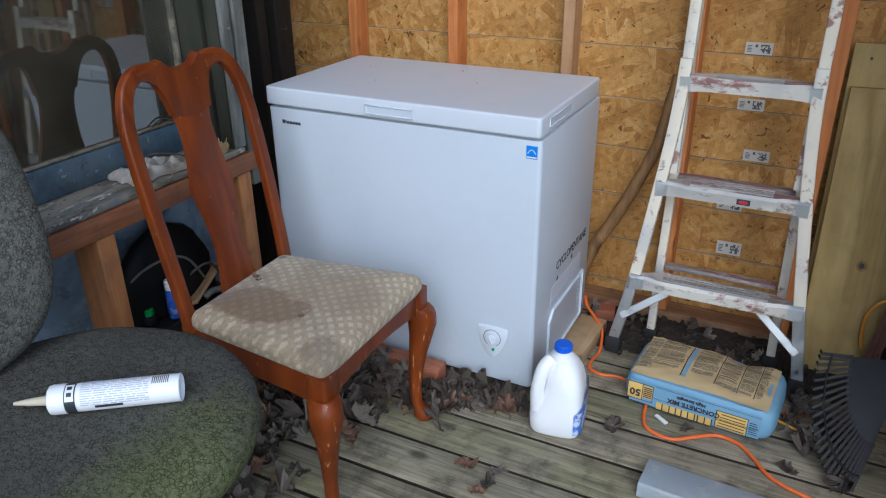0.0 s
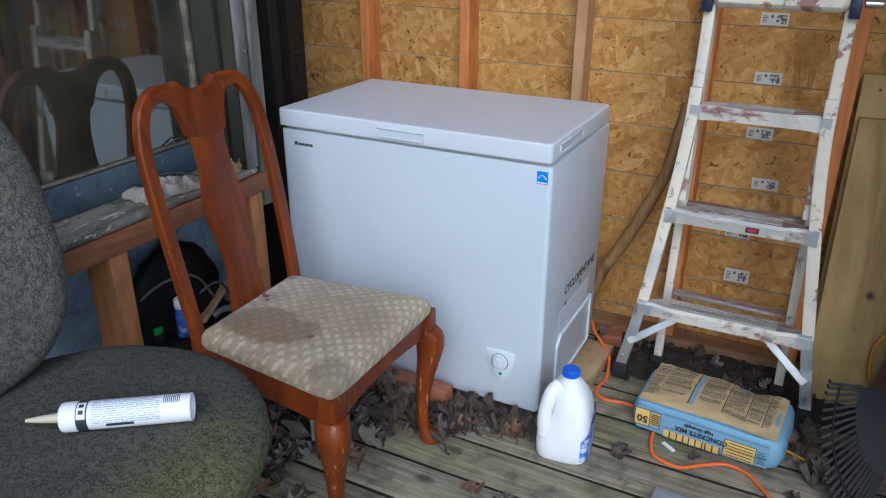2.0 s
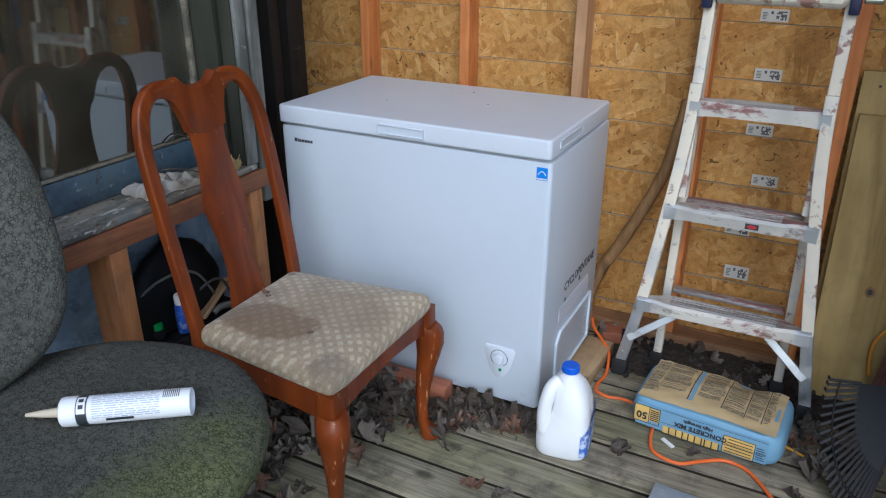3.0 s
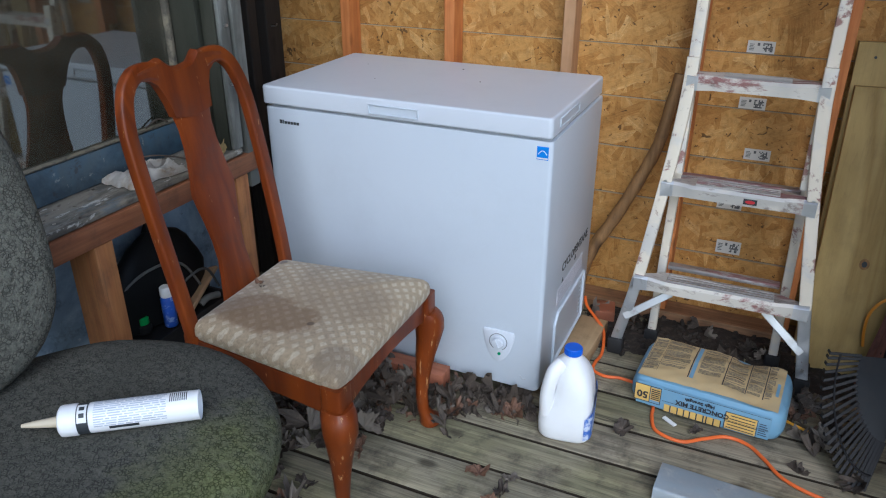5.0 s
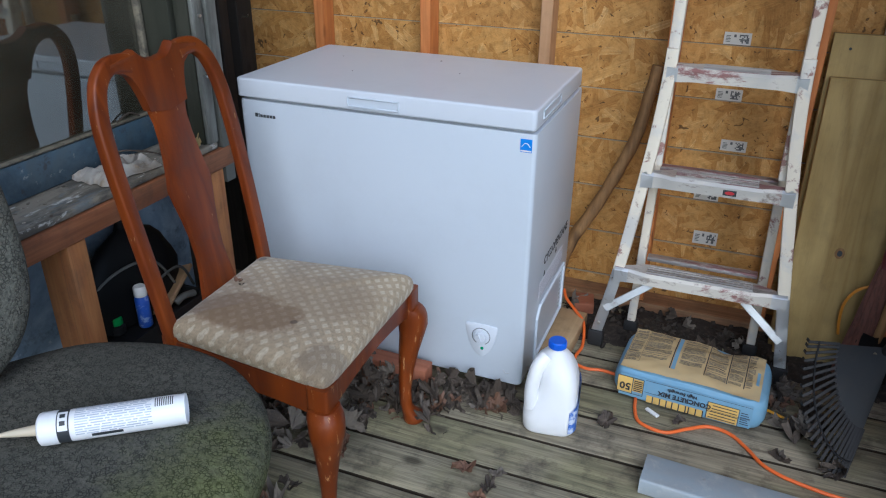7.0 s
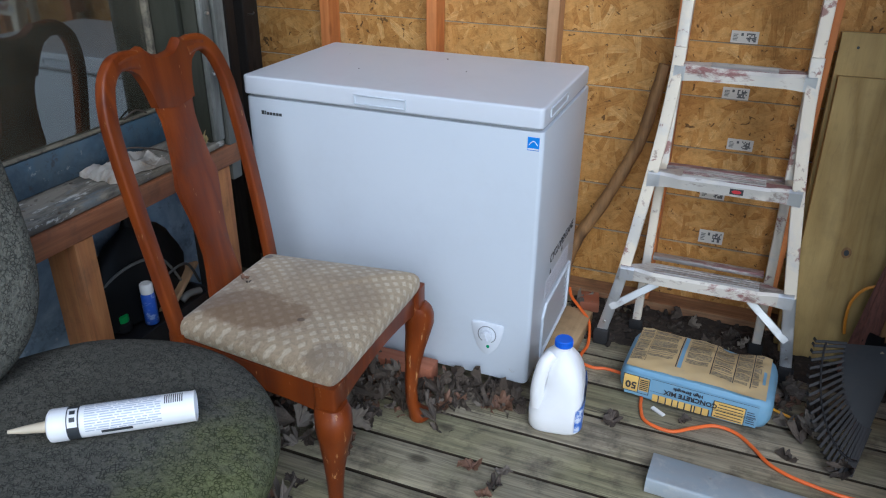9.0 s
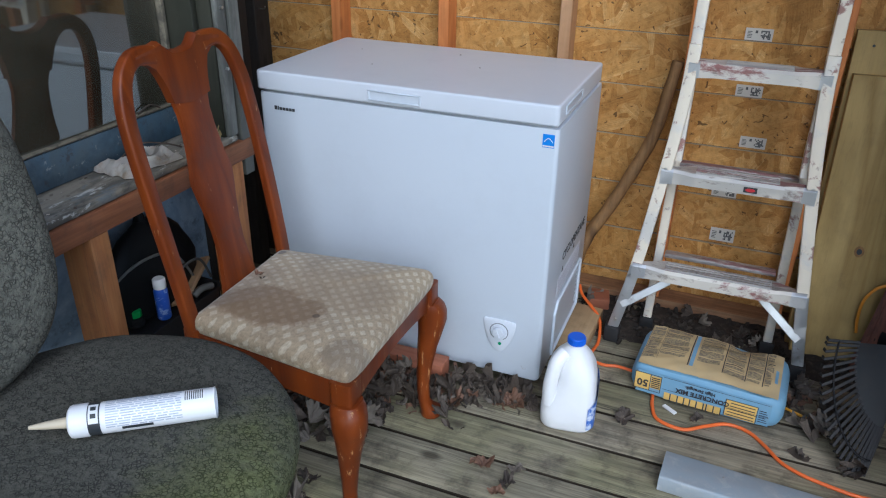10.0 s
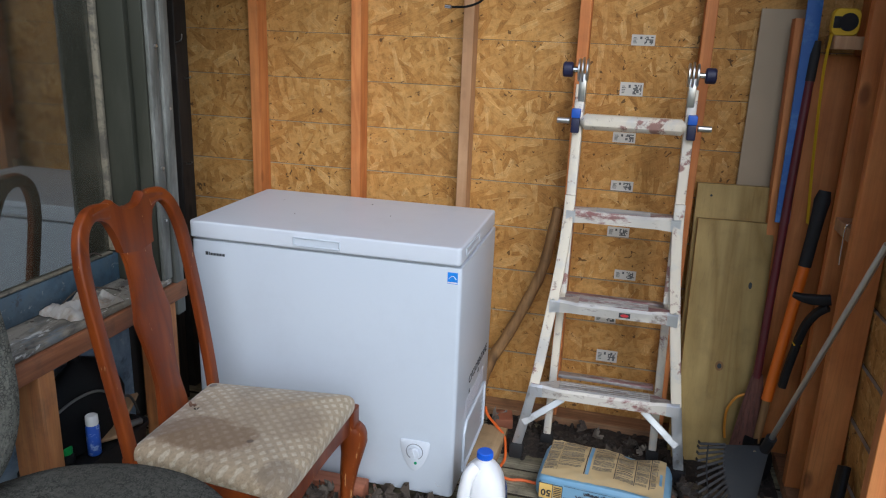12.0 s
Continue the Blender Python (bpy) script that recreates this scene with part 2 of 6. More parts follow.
def osb(name, a, c):
    """Pressed strand board: long flakes that lie in all directions. a, c: the axes of the board's plane."""
    m, nt, b = start(name, 0.7, 0.0, 0.3)
    co = nd(nt, "ShaderNodeSeparateXYZ", Vector=place(nt))
    flat = nd(nt, "ShaderNodeCombineXYZ", X=co.outputs[a], Y=co.outputs[c]).outputs[0]
    wob = nd(nt, "ShaderNodeTexNoise", Vector=flat, Scale=14.0, Detail=2.0)
    sh = nd(nt, "ShaderNodeVectorMath")
    sh.operation = "MULTIPLY_ADD"
    nt.links.new(wob.outputs["Color"], sh.inputs[0])
    sh.inputs[1].default_value = (0.010, 0.010, 0.0)
    nt.links.new(flat, sh.inputs[2])
    tone, edge = None, None
    for k, (angle, sx, sy) in enumerate(((8, 11, 42), (63, 12, 48), (-38, 11, 40), (97, 14, 52), (24, 10, 38))):
        mp = nd(nt, "ShaderNodeMapping", Vector=sh.outputs[0], Scale=(sx, sy, 1), Rotation=(0, 0, radians(angle)), Location=(k * 3.7, k * 1.9, 0))
        mp.vector_type = "TEXTURE"
        mp.inputs["Scale"].default_value = (1 / sx, 1 / sy, 1)
        v = nd(nt, "ShaderNodeTexVoronoi", Vector=mp.outputs[0], Scale=1.0)
        v.voronoi_dimensions = "2D"
        hue = nd(nt, "ShaderNodeSeparateXYZ", Vector=v.outputs["Color"])
        strand = noise_tex(nt, nd(nt, "ShaderNodeMapping", Vector=mp.outputs[0], Scale=(0.5, 4.0, 1)).outputs[0], 1.6, 4, 0.65)
        this = calc(nt, "MULTIPLY_ADD", hue.outputs[0], 0.62, calc(nt, "MULTIPLY_ADD", strand, 0.9, -0.26))
        if tone is None:
            tone, edge = this, v.outputs["Distance"]
        else:
            pick = calc(nt, "GREATER_THAN", hue.outputs[1], 0.46 + 0.07 * k)
            tone = mix(nt, pick, tone, this)
            edge = mix(nt, pick, edge, v.outputs["Distance"])
    grain = noise_tex(nt, place(nt, (1, 1, 1)), 240, 3)
    t = calc(nt, "ADD", calc(nt, "MULTIPLY", tone, 0.72), calc(nt, "MULTIPLY", grain, 0.28))
    col = ramp(nt, t, [(0.10, (0.16, 0.066, 0.015)), (0.26, (0.38, 0.180, 0.042)), (0.46, (0.50, 0.262, 0.070)), (0.68, (0.58, 0.330, 0.102)), (0.88, (0.76, 0.51, 0.23))])
    broad = noise_tex(nt, flat, 3.0, 4)
    col = mix(nt, calc(nt, "MULTIPLY", ramp(nt, broad, [(0.4, 0.0), (0.7, 1.0)]), 0.35), col, (0.30, 0.15, 0.045))
    col = mix(nt, 0.75, col, ramp(nt, noise_tex(nt, sh.outputs[0], 42, 7, 0.72), [(0.32, 0.55), (0.5, 0.97), (0.66, 1.15)]), "MULTIPLY")
    specks = noise_tex(nt, flat, 33, 2, 0.5, 1.5)
    col = mix(nt, ramp(nt, specks, [(0.67, 0.0), (0.70, 0.8)]), col, (0.06, 0.03, 0.012))
    put_colour(nt, b, col)
    bump(nt, b, calc(nt, "ADD", t, edge), 0.35, 0.0015)
    return m


def stained(name, base, stains, rough=0.4, metal=0.0, relief=0.15, stretch=(1, 1, 1), coat=0.0):
    """A coat with patches: stains are (colour, scale, from, to, amount)."""
    m, nt, b = start(name, rough, metal)
    vec = place(nt, stretch)
    col = ramp(nt, noise_tex(nt, vec, 5, 4), [(0.3, tuple(v * 0.86 for v in base)), (0.7, base)])
    gone = None
    for k, (c, scale, lo, hi, amount) in enumerate(stains):
        n = noise_tex(nt, nd(nt, "ShaderNodeMapping", Vector=vec, Location=(k * 5.3, k * 2.1, k)).outputs[0], scale, 8, 0.68, 0.3)
        f = calc(nt, "MULTIPLY", ramp(nt, n, [(lo, 0.0), (hi, 1.0)]), amount)
        col = mix(nt, f, col, c)
        gone = f if gone is None else calc(nt, "MAXIMUM", gone, f)
    put_colour(nt, b, col)
    if metal and gone is not None:
        nt.links.new(calc(nt, "MULTIPLY", calc(nt, "SUBTRACT", 1.0, gone), metal), b.inputs["Metallic"])
        nt.links.new(calc(nt, "MULTIPLY_ADD", gone, 0.3, rough), b.inputs["Roughness"])
    b.inputs["Coat Weight"].default_value = coat
    bump(nt, b, noise_tex(nt, vec, 120, 5), relief, 0.0008)
    return m


# pale lip colour stands in for light caught along each board's top edge
LAPEDGE = plain("pale_lit_lap_edge", (0.36, 0.30, 0.22), 0.7, vary=0.2)
OSB_BACK = osb("strand_board_back", 0, 2)
OSB_SIDE = osb("strand_board_side", 1, 2)
STUD = wood("stud_wood", (0.68, 0.265, 0.078), (0.52, 0.165, 0.040), "z", 0.65, grime=0.15, cracks=0.15)
STUD_PALE = wood("stud_wood_pale", (0.56, 0.34, 0.18), (0.42, 0.22, 0.10), "z", 0.65, grime=0.2)
PLATE = wood("plate_wood", (0.42, 0.24, 0.12), (0.28, 0.13, 0.06), "x", 0.7, grime=0.5, cracks=0.5)
REDWOOD = wood("red_lumber", (0.42, 0.16, 0.085), (0.30, 0.095, 0.045), "x", 0.7, grime=0.45)
APRON = wood("apron_wood", (0.36, 0.145, 0.060), (0.22, 0.075, 0.030), "y", 0.7, grime=0.6, cracks=0.3)
POST = wood("post_wood", (0.42, 0.18, 0.058), (0.28, 0.10, 0.03), "z", 0.65, grime=0.5, cracks=0.25)
# near-black board sides and ends, so each gap reads as a dark line
DECK_EDGE = plain("dark_board_edge", (0.035, 0.028, 0.020), 0.9, vary=0.3, spec=0.1)
DECK = wood("deck_wood", (0.36, 0.305, 0.215), (0.13, 0.100, 0.064), "x", 0.86, rings=8, grime=0.95, grey=(0.27, 0.240, 0.185), green=(0.205, 0.200, 0.095), fine=0.9, cracks=0.7)
TREATED = wood("treated_board", (0.53, 0.385, 0.150), (0.30, 0.195, 0.058), "z", 0.65, rings=5, knots=False, grime=0.2, fine=0.15, cracks=0.1)
BLOCKWOOD = wood("offcut_wood", (0.50, 0.36, 0.20), (0.36, 0.24, 0.12), "y", 0.7, grime=0.4)
DARKWOOD = wood("dark_weathered_wood_unlit_room", (0.035, 0.028, 0.022), (0.016, 0.013, 0.011), "z", 0.75, grime=0.3)
CHERRY = wood("cherry_finish", (0.235, 0.049, 0.0045), (0.110, 0.019, 0.0025), "z", 0.46, rings=5, knots=False, grime=0.3, coat=0.16, wear=(0.50, 0.27, 0.11), fine=0.25)
CHERRY_EDGE = wood("cherry_finish_chipped", (0.235, 0.049, 0.0045), (0.110, 0.019, 0.0025), "z", 0.46, rings=5, knots=False, grime=0.3, coat=0.16, wear=(0.50, 0.27, 0.11), fine=0.25, chipped=True)
CHERRY_LEG = wood("cherry_finish_scuffed", (0.235, 0.049, 0.0045), (0.110, 0.019, 0.0025), "z", 0.46, rings=5, knots=False, grime=0.3, coat=0.16, wear=(0.50, 0.27, 0.11), fine=0.25, worn_from=0.60)
ROD = wood("old_pole_wood", (0.33, 0.180, 0.070), (0.20, 0.100, 0.036), "z", 0.7, grime=0.5, cracks=0.25)
ENAMEL = plain("white_enamel", (0.55, 0.605, 0.675), 0.32, vary=0.015, scale=12, relief=0.004, dirt=0.04, gloss=0.01)
ENAMEL_LID = plain("white_enamel_lid", (0.585, 0.625, 0.685), 0.34, vary=0.015, scale=12, relief=0.004, dirt=0.05, gloss=0.01, spec=0.3)
TRIMWHITE = plain("white_plastic", (0.74, 0.75, 0.74), 0.42, vary=0.02, relief=0.04)
GREYPRINT = plain("grey_print", (0.42, 0.44, 0.47), 0.5)
DARKPRINT = plain("dark_print", (0.03, 0.035, 0.04), 0.5)
BLUESTICK = plain("blue_sticker", (0.02, 0.22, 0.72), 0.4)
WHITESTICK = plain("white_sticker", (0.72, 0.73, 0.74), 0.5, vary=0.05)
ENAMEL_LABEL = plain("lilac_label_film", (0.52, 0.53, 0.58), 0.4, vary=0.03)
PALEPRINT = plain("pale_print", (0.40, 0.41, 0.46), 0.5)
DIALGREY = plain("dial_grey", (0.16, 0.17, 0.19), 0.5)
GREENLED = plain("green_lamp", (0.0, 0.22, 0.09), 0.3)
MILK = stained("milky_polythene", (0.86, 0.87, 0.88), [((0.78, 0.80, 0.83), 6, 0.5, 0.7, 0.4)], 0.38)
TUBEWHITE = plain("glossy_white_film", (0.80, 0.815, 0.83), 0.4, vary=0.02)
TUBEPRINT = plain("blue_grey_print", (0.46, 0.50, 0.58), 0.5, vary=0.25, scale=200)
CAPBLUE = plain("blue_cap", (0.015, 0.11, 0.62), 0.4)
LABELBLUE = stained("blue_label", (0.06, 0.16, 0.55), [((0.62, 0.68, 0.8), 22, 0.5, 0.56, 0.9)], 0.4)
LABELRED = plain("red_label", (0.5, 0.03, 0.04), 0.4)
ALU = stained("painted_aluminium", (0.64, 0.62, 0.57), [((0.72, 0.65, 0.52), 7, 0.40, 0.52, 0.8), ((0.20, 0.052, 0.042), 9, 0.575, 0.615, 0.8), ((0.20, 0.13, 0.10), 28, 0.60, 0.66, 0.65)], 0.4, 0.25)
ALU_CLEAN = stained("bare_aluminium", (0.58, 0.60, 0.62), [((0.50, 0.49, 0.46), 9, 0.5, 0.62, 0.6), ((0.2, 0.1, 0.09), 26, 0.66, 0.70, 0.6), ((0.30, 0.29, 0.28), 18, 0.58, 0.66, 0.6)], 0.36, 0.75)
STEP = stained("step_aluminium", (0.62, 0.60, 0.56), [((0.62, 0.58, 0.50), 8, 0.42, 0.52, 0.6), ((0.20, 0.045, 0.045), 9, 0.535, 0.585, 0.85), ((0.16, 0.12, 0.10), 40, 0.57, 0.66, 0.7)], 0.34, 0.45, stretch=(0.5, 1, 1))
TREAD = stained("worn_tread_aluminium", (0.42, 0.41, 0.40), [((0.62, 0.60, 0.57), 9, 0.45, 0.6, 0.6), ((0.19, 0.06, 0.06), 10, 0.55, 0.60, 0.8), ((0.09, 0.08, 0.07), 40, 0.56, 0.66, 0.7)], 0.34, 0.7, stretch=(0.3, 1, 1))
STEEL = stained("zinc_steel", (0.58, 0.58, 0.57), [((0.3, 0.27, 0.24), 25, 0.6, 0.7, 0.5)], 0.3, 0.95)
CHROME = plain("chrome", (0.7, 0.7, 0.7), 0.15, 1.0)
RUBBER = plain("black_rubber", (0.014, 0.014, 0.015), 0.75, relief=0.3)
BLACKPL = plain("black_plastic", (0.012, 0.012, 0.013), 0.55, spec=0.25, dirt=0.2, dirt_colour=(0.05, 0.042, 0.035))
SLATEPL = plain("slate_plastic", (0.030, 0.034, 0.037), 0.5, dirt=0.3)
NAVYPL = plain("navy_plastic", (0.012, 0.014, 0.05), 0.5)
BLUEPL = plain("blue_plastic", (0.02, 0.10, 0.48), 0.45)
ORANGE = plain("orange_fibreglass", (0.75, 0.16, 0.008), 0.4, vary=0.08)
ORANGECORD = plain("orange_cord", (0.75, 0.14, 0.02), 0.5)
YELLOWCORD = plain("yellow_cord", (0.70, 0.34, 0.02), 0.5)
BURGUNDY = plain("burgundy_paint", (0.10, 0.012, 0.018), 0.45, dirt=0.3)
BLUESTEEL = stained("blue_painted_steel", (0.02, 0.11, 0.38), [((0.10, 0.24, 0.5), 18, 0.5, 0.62, 0.5), ((0.05, 0.05, 0.06), 40, 0.62, 0.7, 0.6)], 0.5)
HARDBOARD = plain("grey_brown_panel", (0.36, 0.28, 0.185), 0.6, vary=0.06)
YELLOWPL = plain("yellow_plastic", (0.72, 0.46, 0.01), 0.45)
BAGBLUE = stained("blue_paper", (0.18, 0.35, 0.50), [((0.22, 0.33, 0.42), 9, 0.5, 0.65, 0.5), ((0.30, 0.29, 0.26), 20, 0.6, 0.72, 0.4)], 0.6)
BAGTAN = stained("tan_paper", (0.54, 0.40, 0.20), [((0.42, 0.34, 0.20), 8, 0.45, 0.65, 0.6), ((0.32, 0.28, 0.22), 26, 0.6, 0.72, 0.4)], 0.65)
BAGYELLOW = plain("yellow_print", (0.66, 0.44, 0.12), 0.6, dirt=0.2)
BAGINK = plain("ink_print", (0.03, 0.03, 0.035), 0.65, vary=0.3)
BAGINK_SOFT = stained("fine_print", (0.34, 0.265, 0.14), [((0.12, 0.10, 0.085), 130, 0.46, 0.54, 0.75)], 0.65)
ZINC = stained("galvanised_steel", (0.36, 0.39, 0.41), [((0.27, 0.33, 0.37), 7, 0.45, 0.6, 0.7), ((0.45, 0.46, 0.45), 17, 0.55, 0.68, 0.6), ((0.2, 0.15, 0.1), 30, 0.66, 0.72, 0.5)], 0.5, 0.35)
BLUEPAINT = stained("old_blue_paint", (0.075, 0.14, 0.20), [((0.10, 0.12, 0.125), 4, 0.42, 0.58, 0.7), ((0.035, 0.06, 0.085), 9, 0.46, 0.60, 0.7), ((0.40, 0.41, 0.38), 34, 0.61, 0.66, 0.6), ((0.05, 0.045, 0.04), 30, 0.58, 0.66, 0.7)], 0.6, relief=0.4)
SILLPAINT = stained("peeling_sill_paint", (0.27, 0.26, 0.225), [((0.22, 0.195, 0.15), 7, 0.36, 0.50, 0.9), ((0.055, 0.05, 0.042), 16, 0.46, 0.60, 0.8), ((0.13, 0.17, 0.20), 10, 0.58, 0.64, 0.5), ((0.48, 0.47, 0.43), 26, 0.58, 0.62, 0.85), ((0.03, 0.03, 0.028), 45, 0.58, 0.66, 0.7)], 0.8, relief=1.0, stretch=(1.3, 0.4, 1))
# base tone lowered to match how dark the window side looks; streaks are weathering
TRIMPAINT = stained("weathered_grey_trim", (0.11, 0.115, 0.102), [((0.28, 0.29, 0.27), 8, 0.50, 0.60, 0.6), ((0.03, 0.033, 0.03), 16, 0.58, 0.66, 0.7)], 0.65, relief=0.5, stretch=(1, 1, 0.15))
# dark greenish tone imitates dim reflecting glass beside the casing
DARKTRIM = stained("dim_glass_jamb", (0.034, 0.036, 0.026), [((0.055, 0.055, 0.042), 8, 0.5, 0.6, 0.6)], 0.4, stretch=(1, 1, 0.15))
BEAD = stained("yellowed_bead", (0.22, 0.195, 0.14), [((0.06, 0.055, 0.045), 30, 0.46, 0.6, 0.8)], 0.6)
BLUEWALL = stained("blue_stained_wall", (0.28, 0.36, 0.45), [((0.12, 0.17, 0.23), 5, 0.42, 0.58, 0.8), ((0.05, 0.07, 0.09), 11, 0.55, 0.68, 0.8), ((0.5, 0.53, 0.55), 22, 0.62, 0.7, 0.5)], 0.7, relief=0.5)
CLOTH = stained("dirty_white_cloth", (0.62, 0.59, 0.54), [((0.40, 0.29, 0.18), 13, 0.50, 0.64, 0.75), ((0.22, 0.16, 0.10), 40, 0.66, 0.72, 0.6)], 0.9, relief=0.6)
LEAFDRY = stained("dry_leaf", (0.072, 0.054, 0.040), [((0.036, 0.028, 0.022), 20, 0.42, 0.6, 0.8), ((0.17, 0.135, 0.10), 45, 0.55, 0.7, 0.6)], 0.75)
LEAFRED = stained("red_brown_leaf", (0.16, 0.085, 0.050), [((0.11, 0.055, 0.035), 25, 0.45, 0.6, 0.7)], 0.7)
LEAFGREY = stained("grey_leaf", (0.155, 0.132, 0.105), [((0.11, 0.09, 0.075), 25, 0.45, 0.6, 0.7)], 0.75)
LEAFYELLOWED = plain("tan_leaf", (0.34, 0.25, 0.11), 0.7, vary=0.3)
LEAFYELLOW = plain("yellow_leaf", (0.55, 0.33, 0.01), 0.5)
SOIL = stained("dark_soil", (0.022, 0.017, 0.013), [((0.07, 0.052, 0.04), 40, 0.5, 0.65, 0.8)], 0.95, relief=1.0)
GRASS = stained("lawn", (0.07, 0.09, 0.035), [((0.16, 0.13, 0.07), 0.8, 0.45, 0.6, 0.7)], 0.9)
NECK = plain("sealant_nozzle", (0.62, 0.54, 0.40), 0.5)
BLACKFILM = plain("black_film", (0.006, 0.0065, 0.007), 0.5, relief=0.4, spec=0.15)
CEILWOOD = wood("roof_boards", (0.40, 0.24, 0.12), (0.26, 0.14, 0.06), "x", 0.7)
CARDBOARD = plain("cardboard", (0.30, 0.19, 0.10), 0.7, dirt=0.3)
GREENPL = plain("green_plastic", (0.02, 0.30, 0.06), 0.4)


# ---- the setting ----
WEST, EAST, BACK = -1.66, 0.545, 2.490

ground = part("ground", boxed(-60, 60, -80, 60, -0.36, -0.30), GRASS)
tagged(ground, "rough lawn outside the open side of the shed", "ground", kind="structure")
# unseen roof; its height and front edge are set to shape the light
ceiling = part("ceiling", boxed(-1.9, 0.7, 1.46, 2.62, 2.75, 2.79), CEILWOOD)
tagged(ceiling, "plain boarded roof, unseen, placed to shape the light below", "ceiling", kind="structure")

# back wall: outer skin, then courses of lapped strand-board siding, studs and a sole plate
wall_north = part("wall_north", boxed(-2.0, 0.62, 2.515, 2.545, -0.1, 2.75), DARKWOOD)
tagged(wall_north, "unlined shed wall of strand board siding and studs", "wall", kind="structure")
COURSE = 0.1695
COURSES = [0.0705 + COURSE * k for k in range(-1, 16)]


def siding_course(z0, wall, along, length0, length1, material):
    """One lapped board: its top edge stands proud of the board above."""
    bm = bmesh.new()
    ys = (BACK + 0.0105, BACK)
    rows = []
    for s in (length0, length1):
        rows.append([(s, ys[0], z0), (s, ys[1], z0 + COURSE - 0.002), (s, ys[1] + 0.010, z0 + COURSE - 0.001), (s, ys[0] + 0.010, z0)])
    if along == "y":
        rows = [[(y - BACK + EAST, s, z) for s, y, z in r] for r in rows]
    loft(bm, rows)
    bm.faces.ensure_lookup_table()
    bm.faces[1].material_index = 1
    return part("siding_board", bm, [material, LAPEDGE], wall, smooth=False)


boards_north = [siding_course(z, wall_north, "x", -2.0, 0.56, OSB_BACK) for z in COURSES]
for x0, material in ((-1.586, STUD), (-1.176, STUD), (-0.761, STUD_PALE), (-0.364, STUD), (0.033, STUD), (0.505, STUD)):
    part("stud", boxed(x0, x0 + 0.038, 2.412, BACK - 0.002, 0.036, 2.745, 0.002, 1), material, wall_north)
part("sole_plate", boxed(-1.84, 0.50, 2.398, BACK - 0.003, -0.01, 0.036, 0.002, 1), PLATE, wall_north)

# right wall
wall_east = part("wall_east", boxed(0.572, 0.60, 1.44, 2.55, -0.1, 2.75), DARKWOOD)
tagged(wall_east, "shed side wall of strand board siding and studs", "wall", kind="structure")
for z in COURSES:
    siding_course(z, wall_east, "y", 1.44, 2.486, OSB_SIDE)
for y0 in (2.165, 1.950, 1.475):
    part("stud", boxed(0.456, EAST - 0.002, y0, y0 + 0.038, 0.036, 2.745, 0.002, 1), STUD, wall_east)
part("sole_plate", boxed(0.457, EAST - 0.003, 1.44, 2.39, -0.01, 0.036, 0.002, 1), PLATE, wall_east)
part("blocking", boxed(0.459, EAST - 0.003, 1.990, 2.163, 0.922, 0.960, 0.002, 1), STUD_PALE, wall_east)
part("corner_board", boxed(0.372, 0.500, 2.384, 2.397, 0.037, 1.42, 0.002, 1), STUD, wall_east)
part("blocking", boxed(0.396, EAST - 0.003, 2.276, 2.396, 1.438, 1.477, 0.002, 1), STUD_PALE, wall_east)

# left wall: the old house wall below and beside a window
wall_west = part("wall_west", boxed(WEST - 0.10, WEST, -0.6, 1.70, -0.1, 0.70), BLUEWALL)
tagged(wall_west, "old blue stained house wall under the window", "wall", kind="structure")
# unseen upper and near walls, added to block the western sky
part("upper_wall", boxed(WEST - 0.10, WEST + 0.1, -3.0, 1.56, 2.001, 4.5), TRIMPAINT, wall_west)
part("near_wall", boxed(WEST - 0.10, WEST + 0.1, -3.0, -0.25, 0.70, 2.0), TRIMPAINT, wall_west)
# unseen eaves, added only to dim the corner and the freezer's left
part("house_eave", boxed(WEST + 0.101, -1.28, -3.0, 1.44, 2.60, 2.64), CEILWOOD, wall_west)
part("eave_end", boxed(-1.90, -1.06, 1.462, 2.486, 2.02, 2.06), CEILWOOD, wall_west)
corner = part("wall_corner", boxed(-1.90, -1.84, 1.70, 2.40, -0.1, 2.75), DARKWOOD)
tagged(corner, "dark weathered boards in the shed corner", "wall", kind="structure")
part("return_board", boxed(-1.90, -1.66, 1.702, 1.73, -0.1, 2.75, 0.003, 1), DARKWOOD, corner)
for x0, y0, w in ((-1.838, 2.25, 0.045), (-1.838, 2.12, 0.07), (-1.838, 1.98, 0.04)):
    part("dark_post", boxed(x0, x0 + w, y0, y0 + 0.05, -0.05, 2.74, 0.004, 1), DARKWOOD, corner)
# added room; its near-black walls put the unlit interior into the colour
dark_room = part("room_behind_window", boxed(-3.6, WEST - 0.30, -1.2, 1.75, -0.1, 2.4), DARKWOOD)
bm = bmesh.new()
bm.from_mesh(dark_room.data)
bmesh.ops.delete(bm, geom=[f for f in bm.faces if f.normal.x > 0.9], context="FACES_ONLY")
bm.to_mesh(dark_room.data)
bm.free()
tagged(dark_room, "added room behind the old window, coloured near black as unlit", "room", kind="structure")

# window: sill, sash rails, stiles, glass
SILL, GLASS = 0.720, -1.562
window = thing("window_1", Matrix.Translation((WEST, 0.8, SILL)), "old house window with blue flaking sash and dusty glass", "window", kind="structure")
bm = boxed(-1.66, -1.418, -0.25, 1.60, SILL - 0.018, SILL, 0.005, 3)
part("window_sill", bm, SILLPAINT, window, "grey sill with peeling paint", world=True)
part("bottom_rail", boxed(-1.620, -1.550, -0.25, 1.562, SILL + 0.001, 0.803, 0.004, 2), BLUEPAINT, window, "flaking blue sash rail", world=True)
